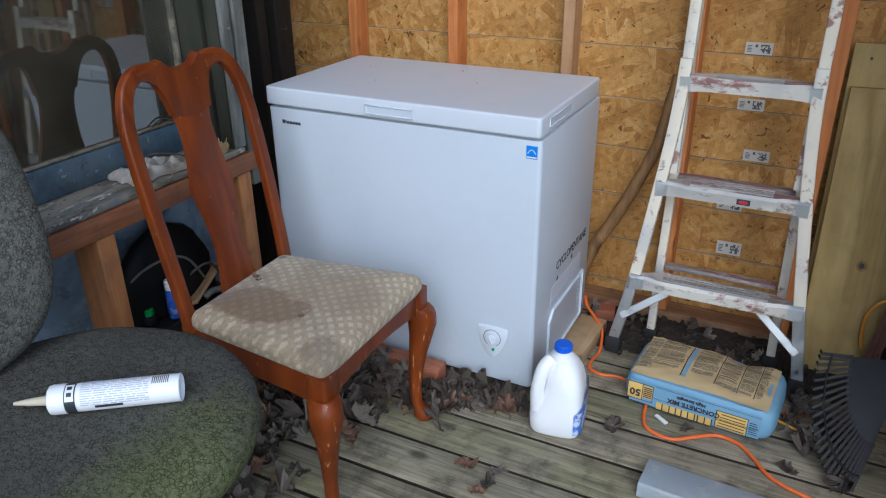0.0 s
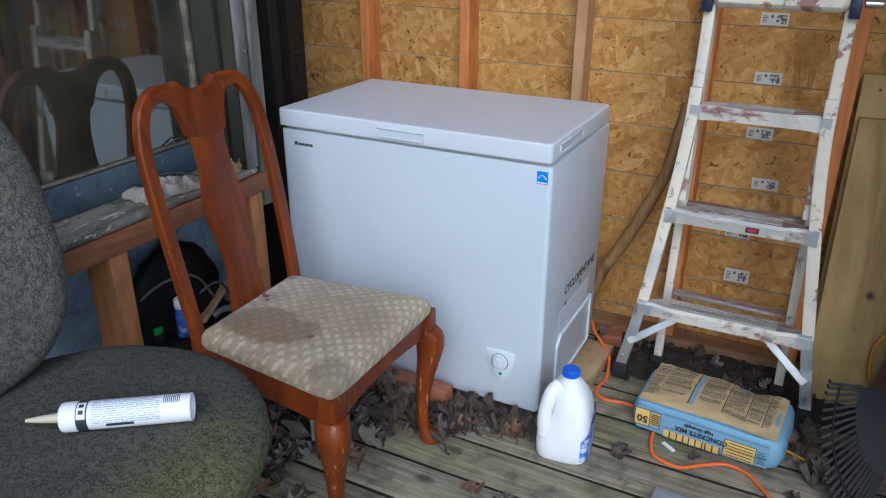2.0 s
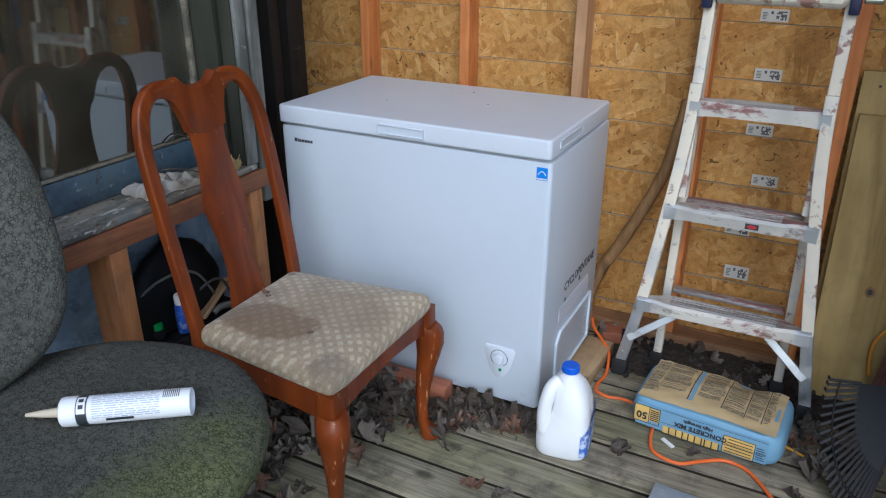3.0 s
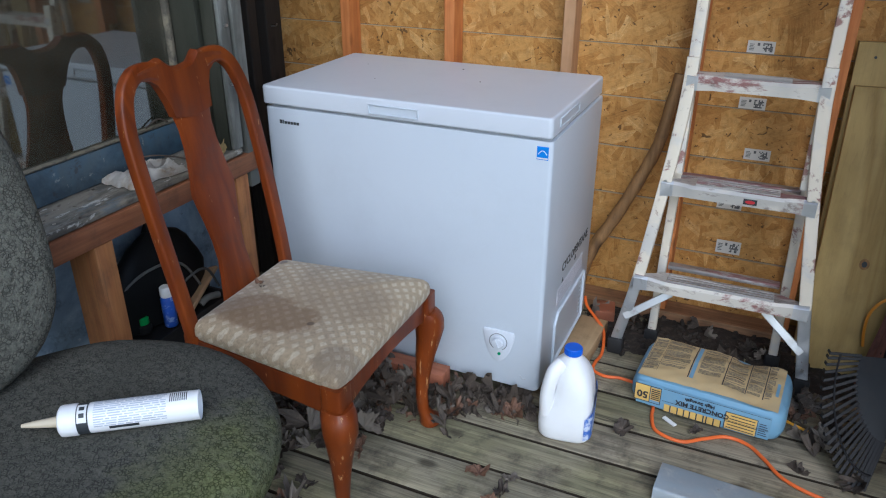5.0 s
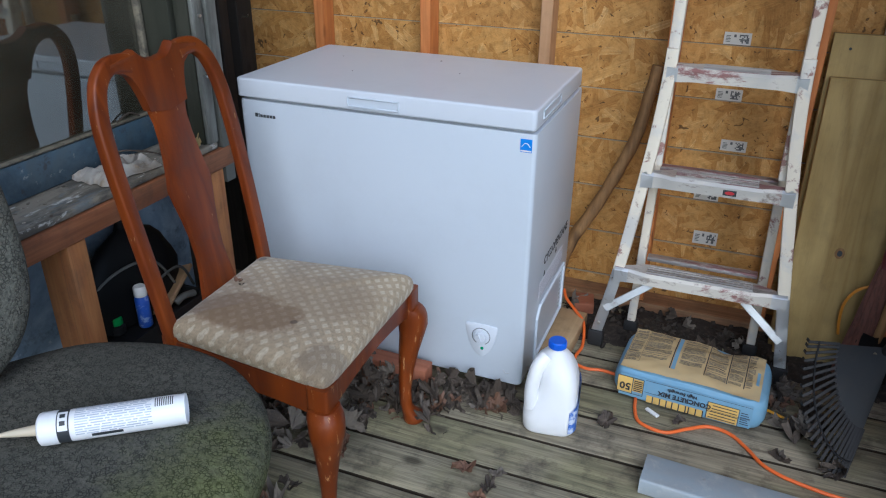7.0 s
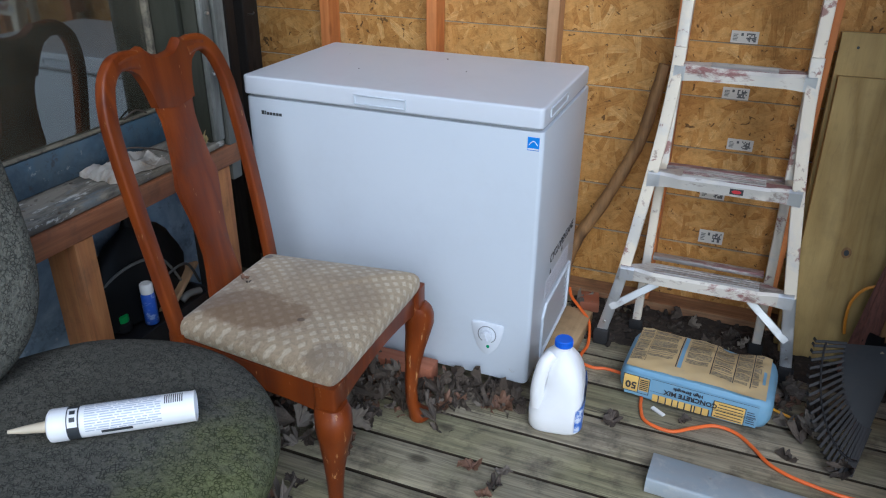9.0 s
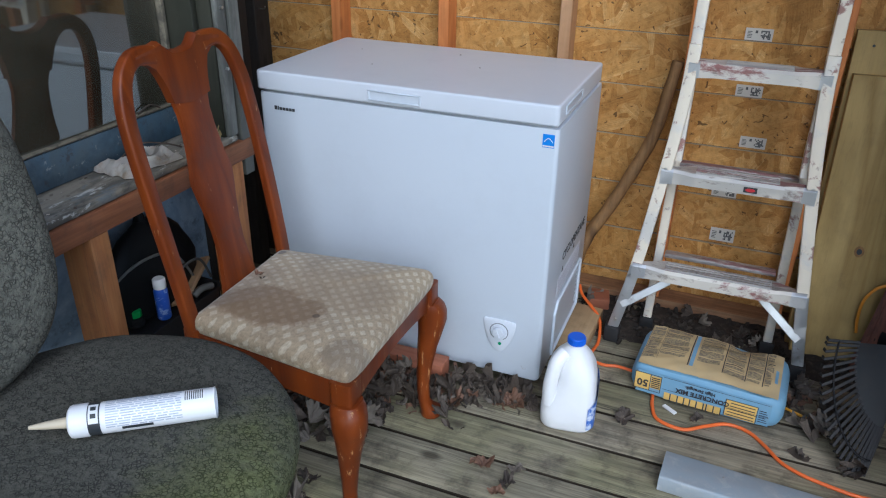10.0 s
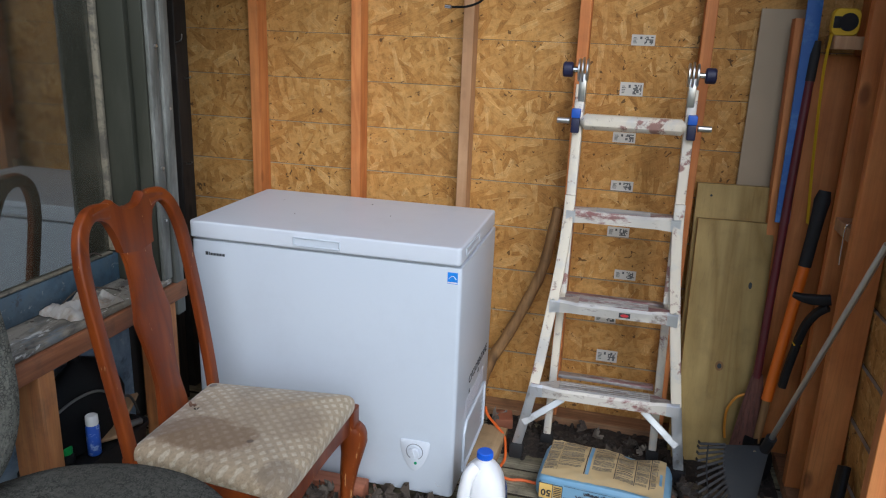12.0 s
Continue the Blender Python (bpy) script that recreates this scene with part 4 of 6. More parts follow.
# ---- the office chair ----
def foam_cloth(name, shade):
    m, nt, b = start(name, 0.92, 0.0, 0.15)
    co = place(nt, shuffle=False)
    crack = nd(nt, "ShaderNodeTexVoronoi", Vector=nd(nt, "ShaderNodeMapping", Vector=co, Scale=(1.0, 0.8, 1.0)).outputs[0], Scale=170.0)
    crack.feature = "DISTANCE_TO_EDGE"
    web = ramp(nt, crack.outputs[0], [(0.03, 0.0), (0.16, 1.0)])
    n = noise_tex(nt, co, 130, 5, 0.65)
    broad = noise_tex(nt, co, 6, 4)
    web = calc(nt, "MAXIMUM", web, ramp(nt, noise_tex(nt, co, 75, 3), [(0.46, 0.0), (0.56, 0.9)]))
    web = calc(nt, "MULTIPLY", web, ramp(nt, n, [(0.3, 0.35), (0.6, 1.0)]))
    col = mix(nt, web, tuple(v * shade for v in (0.034, 0.034, 0.029)), tuple(v * shade for v in (0.112, 0.110, 0.090)))
    col = mix(nt, calc(nt, "MULTIPLY", ramp(nt, broad, [(0.4, 0.0), (0.7, 1.0)]), 0.5), col, tuple(v * shade for v in (0.064, 0.064, 0.052)))
    # moss that has grown over the front edge
    d = nd(nt, "ShaderNodeMapping", Vector=co, Location=(-0.27 / 0.16, 0.02 / 0.30, -0.5 / 0.2), Scale=(1 / 0.16, 1 / 0.30, 1 / 0.2))
    ln = nd(nt, "ShaderNodeVectorMath")
    ln.operation = "LENGTH"
    nt.links.new(d.outputs[0], ln.inputs[0])
    r = calc(nt, "ADD", ln.outputs["Value"], calc(nt, "MULTIPLY", calc(nt, "SUBTRACT", noise_tex(nt, co, 16, 6, 0.65), 0.5), 1.2))
    moss = calc(nt, "MULTIPLY", ramp(nt, r, [(0.3, 1.0), (1.1, 0.0)]), 0.75)
    col = mix(nt, moss, col, mix(nt, web, (0.06, 0.07, 0.02), (0.17, 0.185, 0.07)))
    put_colour(nt, b, col)
    bump(nt, b, calc(nt, "ADD", web, calc(nt, "MULTIPLY", n, 0.6)), 0.8, 0.002)
    return m


def office_chair(m):
    oc = thing("office_chair", m, "old grey cloth office chair with mossy round seat", "office chair")
    cloth = foam_cloth("worn_grey_cloth", 1.05)
    # same cloth as the seat, lightened in colour for light the backrest misses
    back_cloth = foam_cloth("lightened_grey_cloth", 1.7)
    rings = []
    for g, z in ((0.86, 0.470), (0.94, 0.478), (0.985, 0.492), (1.0, 0.512), (0.995, 0.530), (0.97, 0.546), (0.92, 0.558), (0.84, 0.566), (0.70, 0.571), (0.50, 0.5715), (0.25, 0.570), (0.08, 0.570)):
        rings.append([(x, y, z + (0.003 * noise.noise(Vector((x * 9, y * 9, 2))))) for x, y, _ in oval(0, 0, 0, 0.322 * g, 0.322 * g, 64, 2.0)])
    part("seat_cushion", loft(bmesh.new(), rings), cloth, oc, "round grey seat with green moss on its edge")
    # backrest: a rounded shield that stands behind the seat
    rings = []
    tilt = Matrix.Translation((-0.240, -0.046, 0.868)) @ Matrix.Rotation(radians(-5), 4, "Y")
    for g, d in ((0.80, -0.035), (0.93, -0.030), (0.985, -0.018), (1.0, 0.0), (0.985, 0.018), (0.94, 0.030), (0.84, 0.038), (0.65, 0.042), (0.35, 0.040), (0.1, 0.039)):
        ring = []
        for i in range(48):
            a = math.tau * i / 48
            c, s = math.cos(a), math.sin(a)
            y = math.copysign(abs(c) ** (2 / 2.6), c) * 0.224 * (1.0 - 0.10 * s)
            z = math.copysign(abs(s) ** (2 / 2.6), s) * 0.300
            bow = 0.35 * (y * g) ** 2
            ring.append(tilt @ Vector((d + bow, y * g, z * g)))
        rings.append(ring)
    part("backrest", loft(bmesh.new(), rings), back_cloth, oc, "grey cloth backrest")
    part("back_bracket", sweep(bmesh.new(), spline([(-0.29, -0.02, 0.72), (-0.345, -0.02, 0.58), (-0.335, -0.02, 0.46), (-0.10, 0, 0.45)]), rounded(0.05, 0.008, 0.003), side=(0, 1, 0)), BLACKPL, oc)
    bm = boxed(-0.10, 0.10, -0.09, 0.09, 0.435, 0.469, 0.006)
    part("tilt_plate", bm, BLACKPL, oc)
    part("gas_column", disc(bmesh.new(), (0, 0, 0.10), (0, 0, 1), 0.026, 0.335, 18), BLACKPL, oc)
    for k in range(5):
        a = math.tau * k / 5 + 0.3
        c, s = math.cos(a), math.sin(a)
        leg = part("base_leg", sweep(bmesh.new(), [(0.02 * c, 0.02 * s, 0.115), (0.15 * c, 0.15 * s, 0.10), (0.27 * c, 0.27 * s, 0.068)], rounded(0.04, 0.03, 0.008), side=(-s, c, 0), sizes=[1.1, 0.9, 0.7]), BLACKPL, oc)
        part("caster", disc(bmesh.new(), (0.27 * c - 0.02 * s, 0.27 * s + 0.02 * c, 0.027), (s, -c, 0), 0.026, 0.04, 18, 0.004), RUBBER, leg)
    return oc


office_chair(pose(-1.035, 0.655, 0, 0, 0, 0))


# ---- the ladder ----
def ladder():
    ld = thing("step_ladder", Matrix.Translation((-0.168, 2.18, 0)), "folded multi-position aluminium ladder spattered with red and white paint", "ladder")
    mid = -0.155

    def yf(z):
        return 2.112 + 0.098 * z

    channel = rounded(0.031, 0.024, 0.004, 2)
    wide = rounded(0.034, 0.026, 0.004, 2)
    feet = {-1: -0.437, 1: 0.116}
    for s in (-1, 1):
        # upper rail up to the hinge
        path = [(mid + s * 0.172, yf(z) + 0.012, z) for z in (0.62, 0.95, 1.30)]
        part("inner_rail", sweep(bmesh.new(), path, channel, side=(1, 0, 0)), ALU, ld, world=True)
        # flared outer rail
        x1 = feet[s]
        pts = [(mid + s * 0.171, yf(0.95) - 0.014, 0.95), (mid + s * 0.173, yf(0.86) - 0.014, 0.86), (mid + s * 0.181, yf(0.74) - 0.013, 0.74), (mid + s * 0.197, yf(0.59) - 0.012, 0.59), (mid + s * 0.236, yf(0.285) - 0.006, 0.285), (x1, yf(0.05) + 0.022, 0.048)]
        bm = sweep(bmesh.new(), spline(pts, 4), wide, side=(1, 0, 0))
        for f in bm.faces:
            if f.calc_center_median().z < 0.27:
                f.material_index = 1
        rail = part("outer_rail", bm, [ALU, ALU_CLEAN], ld, world=True)
        part("rubber_foot", boxed(x1 - 0.024, x1 + 0.024, yf(0) + 0.004, yf(0) + 0.050, 0.0, 0.056, 0.007), RUBBER, rail, world=True)
        for z in (0.10, 0.255, 0.285, 0.565, 0.60, 0.875, 0.91):
            q = (0.60 - z) / 0.56
            xx = (mid + s * 0.172) if z > 0.8 else (mid + s * 0.196 + (x1 - mid - s * 0.196) * max(0, q))
            part("rivet", disc(bmesh.new(), (xx, yf(z) - 0.020, z), (0, -1, 0), 0.0055, 0.006, 8), STEEL, rail, world=True)
        # rear section
        back = part("rear_rail", sweep(bmesh.new(), [(mid + s * 0.188, 2.262, 0.04), (mid + s * 0.176, 2.262, 0.6), (mid + s * 0.169, 2.268, 1.29)], rounded(0.027, 0.024, 0.004, 2), side=(1, 0, 0)), ALU, ld, world=True)
        part("rubber_foot", boxed(mid + s * 0.188 - 0.022, mid + s * 0.188 + 0.022, 2.244, 2.28, 0.0, 0.042, 0.005), RUBBER, back, world=True)
        # hinge with black knob
        c = Vector((mid + s * 0.167, 2.250, 1.345))
        bm = bmesh.new()
        for dx, r in ((-0.018, 0.036), (-0.006, 0.040), (0.008, 0.036)):
            disc(bm, c + Vector((dx, 0, 0)), (1, 0, 0), r, 0.007, 26, 0.0015)
        box(bm, c.x - 0.012, c.x + 0.012, c.y - 0.016, c.y + 0.016, 1.245, 1.335, 0.003)
        hinge = part("hinge", bm, STEEL, ld, "round steel hinge", world=True)
        part("hinge_bolt", disc(bmesh.new(), c + Vector((s * 0.012, 0, 0)), (s, 0, 0), 0.010, 0.028, 14), CHROME, hinge, world=True)
        part("hinge_knob", disc(bmesh.new(), c + Vector((s * 0.034, 0, 0)), (s, 0, 0), 0.024, 0.032, 22, 0.004), NAVYPL, hinge, "dark knob", world=True)
        # lock at the top rung
        part("lock_collar", boxed(mid + s * 0.178 - 0.014, mid + s * 0.178 + 0.014, yf(1.19) - 0.026, yf(1.19) + 0.028, 1.197, 1.226, 0.003), BLUEPL, ld, "blue plastic lock", world=True)
        part("lock_body", boxed(mid + s * 0.178 - 0.013, mid + s * 0.178 + 0.013, yf(1.19) - 0.025, yf(1.19) + 0.027, 1.150, 1.1965, 0.003), NAVYPL, ld, "dark lock body", world=True)
        part("lock_pin", disc(bmesh.new(), (mid + s * 0.196, yf(1.19) - 0.004, 1.186), (s, 0, 0), 0.010, 0.042, 14, 0.002), STEEL, ld, world=True)
        # diagonal brace beneath the first step
        a = Vector((x1 * 0.93 + mid * 0.07, yf(0.14) - 0.006, 0.145))
        b = Vector((mid + s * 0.135, yf(0.25) + 0.010, 0.243))
        part("brace", sweep(bmesh.new(), [a, a.lerp(b, 0.5), b], rounded(0.024, 0.008, 0.002, 1), side=(0, 0.3, 1)), ALU_CLEAN, ld, world=True)
    for z, half in ((0.285, 0.246), (0.590, 0.207), (0.895, 0.180)):
        y = yf(z)
        rings = []
        n = 24
        for k in range(n + 1):
            u = -half + 2 * half * k / n
            edge = max(0.0, (abs(u) - (half - 0.085)) / 0.085)
            h, t = 0.036 + 0.008 * edge, 0.036 * (1 - 0.80 * edge ** 0.6)
            drop = -0.004 * edge
            yy = y - 0.022 * edge
            rings.append([(mid + u, yy - t, z - h + 0.010), (mid + u, yy - t, z + 0.002 - drop), (mid + u, yy - t + 0.008, z + 0.010 - drop), (mid + u, yy + t, z + 0.012 - drop), (mid + u, yy + t, z - h + 0.014)])
        bm = loft(bmesh.new(), rings)
        bm.faces.ensure_lookup_table()
        for i, f in enumerate(bm.faces[:5 * n]):
            if i % 5 == 2:
                f.material_index = 1
            elif i // 5 < 2 or i // 5 >= n - 2:
                f.material_index = 2
        step = part("step", bm, [STEP, TREAD, ALU_CLEAN], ld, "flattened tread smeared with dark red paint", world=True)
        for k in range(4):
            bm = boxed(mid - half + 0.095, mid + half - 0.095, y - 0.020 + k * 0.014, y - 0.015 + k * 0.014, z + 0.009, z + 0.0145)
            part("grip_ridge", bm, TREAD, step, world=True, smooth=False)
        part("rear_step", boxed(mid - 0.165, mid + 0.165, 2.246, 2.280, z - 0.012, z + 0.002, 0.003), TREAD, ld, world=True)
    tag = part("warning_tag", boxed(-0.134, -0.098, yf(0.59) - 0.0385, yf(0.59) - 0.035, 0.571, 0.587), DARKPRINT, ld, "small black and red sticker", world=True, smooth=False)
    part("tag_mark", loft(bmesh.new(), [[(-0.116 + 0.013 * math.cos(math.tau * i / 16), yf(0.59) - d, 0.579 + 0.005 * math.sin(math.tau * i / 16)) for i in range(16)] for d in (0.0384, 0.0395)]), LABELRED, tag, world=True, smooth=False)
    # top rung
    bm = boxed(mid - 0.163, mid + 0.163, yf(1.19) - 0.030, yf(1.19) + 0.028, 1.162, 1.210, 0.015, 1)
    part("top_rung", bm, ALU, ld, world=True)
    return ld


ladder()


# ---- on and round the freezer ----
def lumber(name, x0, x1, y0, y1, z0, z1, material, label, category="lumber", turn=0.0):
    cx, cy = (x0 + x1) / 2, (y0 + y1) / 2
    bm = boxed(x0 - cx, x1 - cx, y0 - cy, y1 - cy, 0, z1 - z0, 0.003, 2)
    ob = part(name, bm, material)
    ob.matrix_basis = pose(cx, cy, z0, 0, 0, turn)
    return tagged(ob, label, category)


lumber("lumber_block", -1.36, -0.842, 1.662, 1.720, 0.002, 0.086, REDWOOD, "reddish cut lumber lying against the freezer foot")
lumber("wood_offcut", -0.585, -0.492, 1.965, 2.235, 0.002, 0.050, BLOCKWOOD, "pale cut wood block beneath the freezer side", turn=-3)
lumber("brick", -0.550, -0.484, 2.29, 2.37, 0.002, 0.048, REDWOOD, "reddish brick beside the freezer corner", "brick", turn=12)


def milk_jug(m):
    jug = thing("milk_jug", m, "white plastic gallon jug with blue cap and label", "jug")
    rings = []
    n = 40
    for z, r, p, off in ((0.0, 0.056, 4.0, 0), (0.004, 0.065, 4.0, 0), (0.012, 0.070, 4.0, 0), (0.05, 0.0715, 4.2, 0), (0.085, 0.0710, 4.2, 0), (0.115, 0.0675, 4.0, 0), (0.145, 0.065, 3.8, 0), (0.172, 0.058, 3.4, 0.001), (0.196, 0.047, 2.8, 0.002), (0.214, 0.034, 2.3, 0.003), (0.226, 0.021, 2.0, 0.003), (0.238, 0.0195, 2.0, 0.003)):
        ring = []
        for x, y, zz in oval(0, 0, z, r, r, n, p):
            # the hollow behind the handle, at one corner
            a = math.atan2(y, x)
            d = abs((a - radians(225) + math.pi) % math.tau - math.pi)
            if 0.075 < z < 0.215:
                k = max(0.0, 1 - d / 0.55) * math.sin(math.pi * (z - 0.075) / 0.14)
                x, y = x * (1 - 0.45 * k), y * (1 - 0.45 * k)
            # pressed panels on the flat sides
            if 0.03 < z < 0.14 and abs(math.sin(2 * a)) < 0.55:
                x, y = x * 0.975, y * 0.975
            ring.append((x + off, y + off * 0.3, zz))
        rings.append(ring)
    part("body", loft(bmesh.new(), rings), MILK, jug)
    d = Vector((math.cos(radians(225)), math.sin(radians(225)), 0))
    pts = [d * 0.030 + Vector((0, 0, 0.212)), d * 0.052 + Vector((0, 0, 0.196)), d * 0.064 + Vector((0, 0, 0.165)), d * 0.071 + Vector((0, 0, 0.125)), d * 0.069 + Vector((0, 0, 0.075))]
    part("handle", tube(pts, 0.0185, 14, 5, side=(d.y, -d.x, 0)), MILK, jug)
    bm = disc(bmesh.new(), (0.003, 0.001, 0.232), (0, 0, 1), 0.0225, 0.020, 30, 0.002)
    for k in range(30):
        a = math.tau * k / 30
        disc(bm, (0.003 + 0.0222 * math.cos(a), 0.001 + 0.0222 * math.sin(a), 0.234), (0, 0, 1), 0.0012, 0.015, 5)
    part("cap", bm, CAPBLUE, jug, "blue screw cap")
    # label round one corner
    n = 14
    rings = []
    for k in range(n + 1):
        a = radians(-62 + 100 * k / n)
        c, s = math.cos(a), math.sin(a)
        x, y = 0.0722 * math.copysign(abs(c) ** 0.44, c), 0.0722 * math.copysign(abs(s) ** 0.44, s)
        rings.append([(x, y, 0.018), (x * 1.004, y * 1.004, 0.07), (x * 1.004, y * 1.004, 0.085 + 0.045 * k / n)])
    lab = part("label", loft(bmesh.new(), rings, closed=False, caps=False), LABELBLUE, jug, "blue and white label")
    rings = []
    for k in range(9, n + 1):
        a = radians(-62 + 100 * k / n)
        c, s = math.cos(a), math.sin(a)
        x, y = 0.0730 * math.copysign(abs(c) ** 0.44, c), 0.0730 * math.copysign(abs(s) ** 0.44, s)
        rings.append([(x, y, 0.090), (x, y, 0.104)])
    part("label_band", loft(bmesh.new(), rings, closed=False, caps=False), LABELRED, lab)
    return jug


milk_jug(pose(-0.476, 1.693, 0.001, 0, 0, 8) @ Matrix.Diagonal((1.04, 1.04, 1.06, 1)))


def concrete_bag(m):
    """A full paper sack lying flat; local x along its length."""
    bag = thing("concrete_bag", m, "full blue and tan paper sack of concrete mix", "sack")
    L, W = 0.211, 0.126

    def top(x, y):
        u, v = x / L, y / W
        h = 0.094 + 0.016 * (1 - u * u) * (1 - v * v)
        h += 0.007 * noise.noise(Vector((x * 14, y * 16, 3.1))) + 0.004 * noise.noise(Vector((x * 40, y * 36, 1)))
        return h - 0.016 * math.exp(-((u - 0.35) / 0.22) ** 2) * (v > 0) * v

    rings = []
    n = 72
    for k, (g, zf) in enumerate(((0.90, 0.0), (0.965, 0.10), (0.995, 0.30), (1.0, 0.55), (0.985, 0.80), (0.955, 0.93), (0.92, 1.0), (0.80, 1.0), (0.60, 1.0), (0.40, 1.0), (0.2, 1.0), (0.05, 1.0))):
        ring = []
        for i in range(n):
            a = math.tau * i / n
            c, s = math.cos(a), math.sin(a)
            x = math.copysign(abs(c) ** 0.28, c) * L * g
            y = math.copysign(abs(s) ** 0.28, s) * W * g
            wob = 0.004 * noise.noise(Vector((x * 20, y * 20, zf * 4)))
            ring.append((x * (1 + wob * 3), y * (1 + wob * 4), 0.001 + zf * top(x, y) + (0 if zf in (0, 1) else wob)))
        rings.append(ring)
    part("sack", loft(bmesh.new(), rings), BAGBLUE, bag)

    def decal(name, x0, x1, y0, y1, material, lift, parent, n=10, side=False, label=""):
        """A printed patch that follows the sack's top, or its front side."""
        bm = bmesh.new()
        grid = []
        for i in range(n + 1):
            col = []
            for j in range(n + 1):
                x, y = x0 + (x1 - x0) * i / n, y0 + (y1 - y0) * j / n
                if side:
                    col.append(bm.verts.new((x, -W * 1.004 - lift - 0.002 * math.sin(math.pi * min(1, y / 0.09)) , y)))
                else:
                    col.append(bm.verts.new((x, y, 0.001 + top(x, y) + lift)))
            grid.append(col)
        for i in range(n):
            for j in range(n):
                bm.faces.new((grid[i][j], grid[i + 1][j], grid[i + 1][j + 1], grid[i][j + 1]))
        return part(name, bm, material, parent, label)

    face = decal("tan_panel", -0.192, 0.186, -0.112, 0.108, BAGTAN, 0.0045, bag, 26, label="tan instruction panel")
    rng = random.Random(8)
    for x0, x1 in ((-0.187, -0.150), (-0.146, -0.068), (-0.040, 0.030), (0.036, 0.092), (0.098, 0.138), (0.144, 0.165)):
        y = 0.100
        while y > -0.075:
            h = rng.choice((0.004, 0.011, 0.02, 0.03))
            if y - h < -0.078:
                break
            decal("print_block", x0, x1 - rng.uniform(0, 0.010), y - h, y, rng.choice((BAGINK_SOFT, BAGINK_SOFT, BAGINK)) if h < 0.006 else BAGINK_SOFT, 0.0058, face, 5)
            y -= h + 0.0045
    for a in ((-0.190, -0.189, -0.078, 0.104), (-0.1485, -0.1475, -0.078, 0.104), (-0.189, -0.148, -0.0785, -0.0775), (-0.189, -0.148, -0.034, -0.033), (-0.189, -0.148, 0.008, 0.009)):
        decal("ink_line", *a, BAGINK, 0.0062, face, 6)
    decal("blue_stripe", -0.058, -0.047, -0.078, 0.104, BAGBLUE, 0.0058, face, 10)
    decal("ink_line", -0.063, -0.060, -0.078, 0.104, BAGINK, 0.0058, face, 10)
    for x in (0.033, 0.095, 0.141):
        decal("ink_line", x - 0.0016, x + 0.001, -0.078, 0.104, BAGINK, 0.0058, face, 10)
    decal("blue_stripe", 0.170, 0.178, -0.05, 0.02, BAGBLUE, 0.0058, face, 6)
    # front side: upside down, as the sack lies
    front = decal("front_print", -0.185, 0.176, 0.016, 0.088, BAGBLUE, 0.0012, bag, 10, side=True)
    decal("weight_box", -0.190, -0.148, 0.028, 0.080, BAGYELLOW, 0.0022, front, 4, side=True)
    decal("bar_code", -0.146, -0.118, 0.036, 0.078, BAGYELLOW, 0.0022, front, 3, side=True)
    for k in range(6):
        decal("ink_bar", -0.144, -0.120, 0.039 + k * 0.0062, 0.0425 + k * 0.0062, BAGINK, 0.003, front, 2, side=True)
    decal("yellow_box", 0.062, 0.142, 0.016, 0.070, BAGYELLOW, 0.0022, front, 5, side=True)
    for k in range(5):
        decal("ink_bar", 0.066 + 0.002 * k, 0.138, 0.020 + k * 0.010, 0.023 + k * 0.010, BAGINK, 0.003, front, 3, side=True)
    for k in range(6):
        decal("ink_bar", 0.148, 0.172 - 0.003 * (k % 3), 0.026 + k * 0.007, 0.0285 + k * 0.007, BAGINK, 0.003, front, 3, side=True)
    for za in (0.0445, 0.0835):
        decal("ink_line", -0.112, 0.174, za, za + 0.0012, BAGINK, 0.003, front, 6, side=True)
    for a in ((-0.191, -0.117, 0.0805, 0.0825), (-0.191, -0.117, 0.026, 0.028), (-0.1485, -0.1465, 0.027, 0.082), (-0.192, -0.190, 0.027, 0.082), (-0.118, -0.116, 0.027, 0.082), (0.060, 0.144, 0.0695, 0.0715), (0.060, 0.144, 0.040, 0.042), (0.143, 0.1445, 0.016, 0.071), (0.0595, 0.0615, 0.016, 0.071)):
        decal("ink_line", *a, BAGINK, 0.0034, front, 4, side=True)
    # the maker's name as plain yellow blocks with dark edges
    x = -0.104
    for k, w in enumerate((0.018, 0.019, 0.017, 0.015, 0.017, 0.018, 0.007, 0.018, 0.018)):
        if x + w > 0.056:
            break
        decal("name_block_edge", x + 0.0005, x + w + 0.0005, 0.010, 0.0345, BAGINK, 0.0026, front, 2, side=True)
        decal("name_block", x, x + w - 0.0025, 0.0125, 0.0365, BAGYELLOW, 0.0034, front, 2, side=True)
        x += w + 0.0012
    up = m @ Matrix.Translation((0, -W * 1.004 - 0.0056, 0)) @ Matrix.Rotation(radians(90), 4, "X") @ Matrix.Rotation(radians(180), 4, "Z")
    lettering("product_word", "CONCRETE MIX", 0.0200, up @ Matrix.Translation((0.002, -0.054, 0)), BAGINK, front, bold=0.0006)
    lettering("strength_word", "High Strength", 0.0145, up @ Matrix.Translation((0.010, -0.0715, 0)), BAGINK, front, bold=0.0004)
    lettering("weight", "50", 0.032, up @ Matrix.Translation((0.168, -0.050, 0)), BAGINK, front, bold=0.0010)
    return bag


concrete_bag(pose(-0.123, 1.986, 0.002, 0, 0, -4.5))


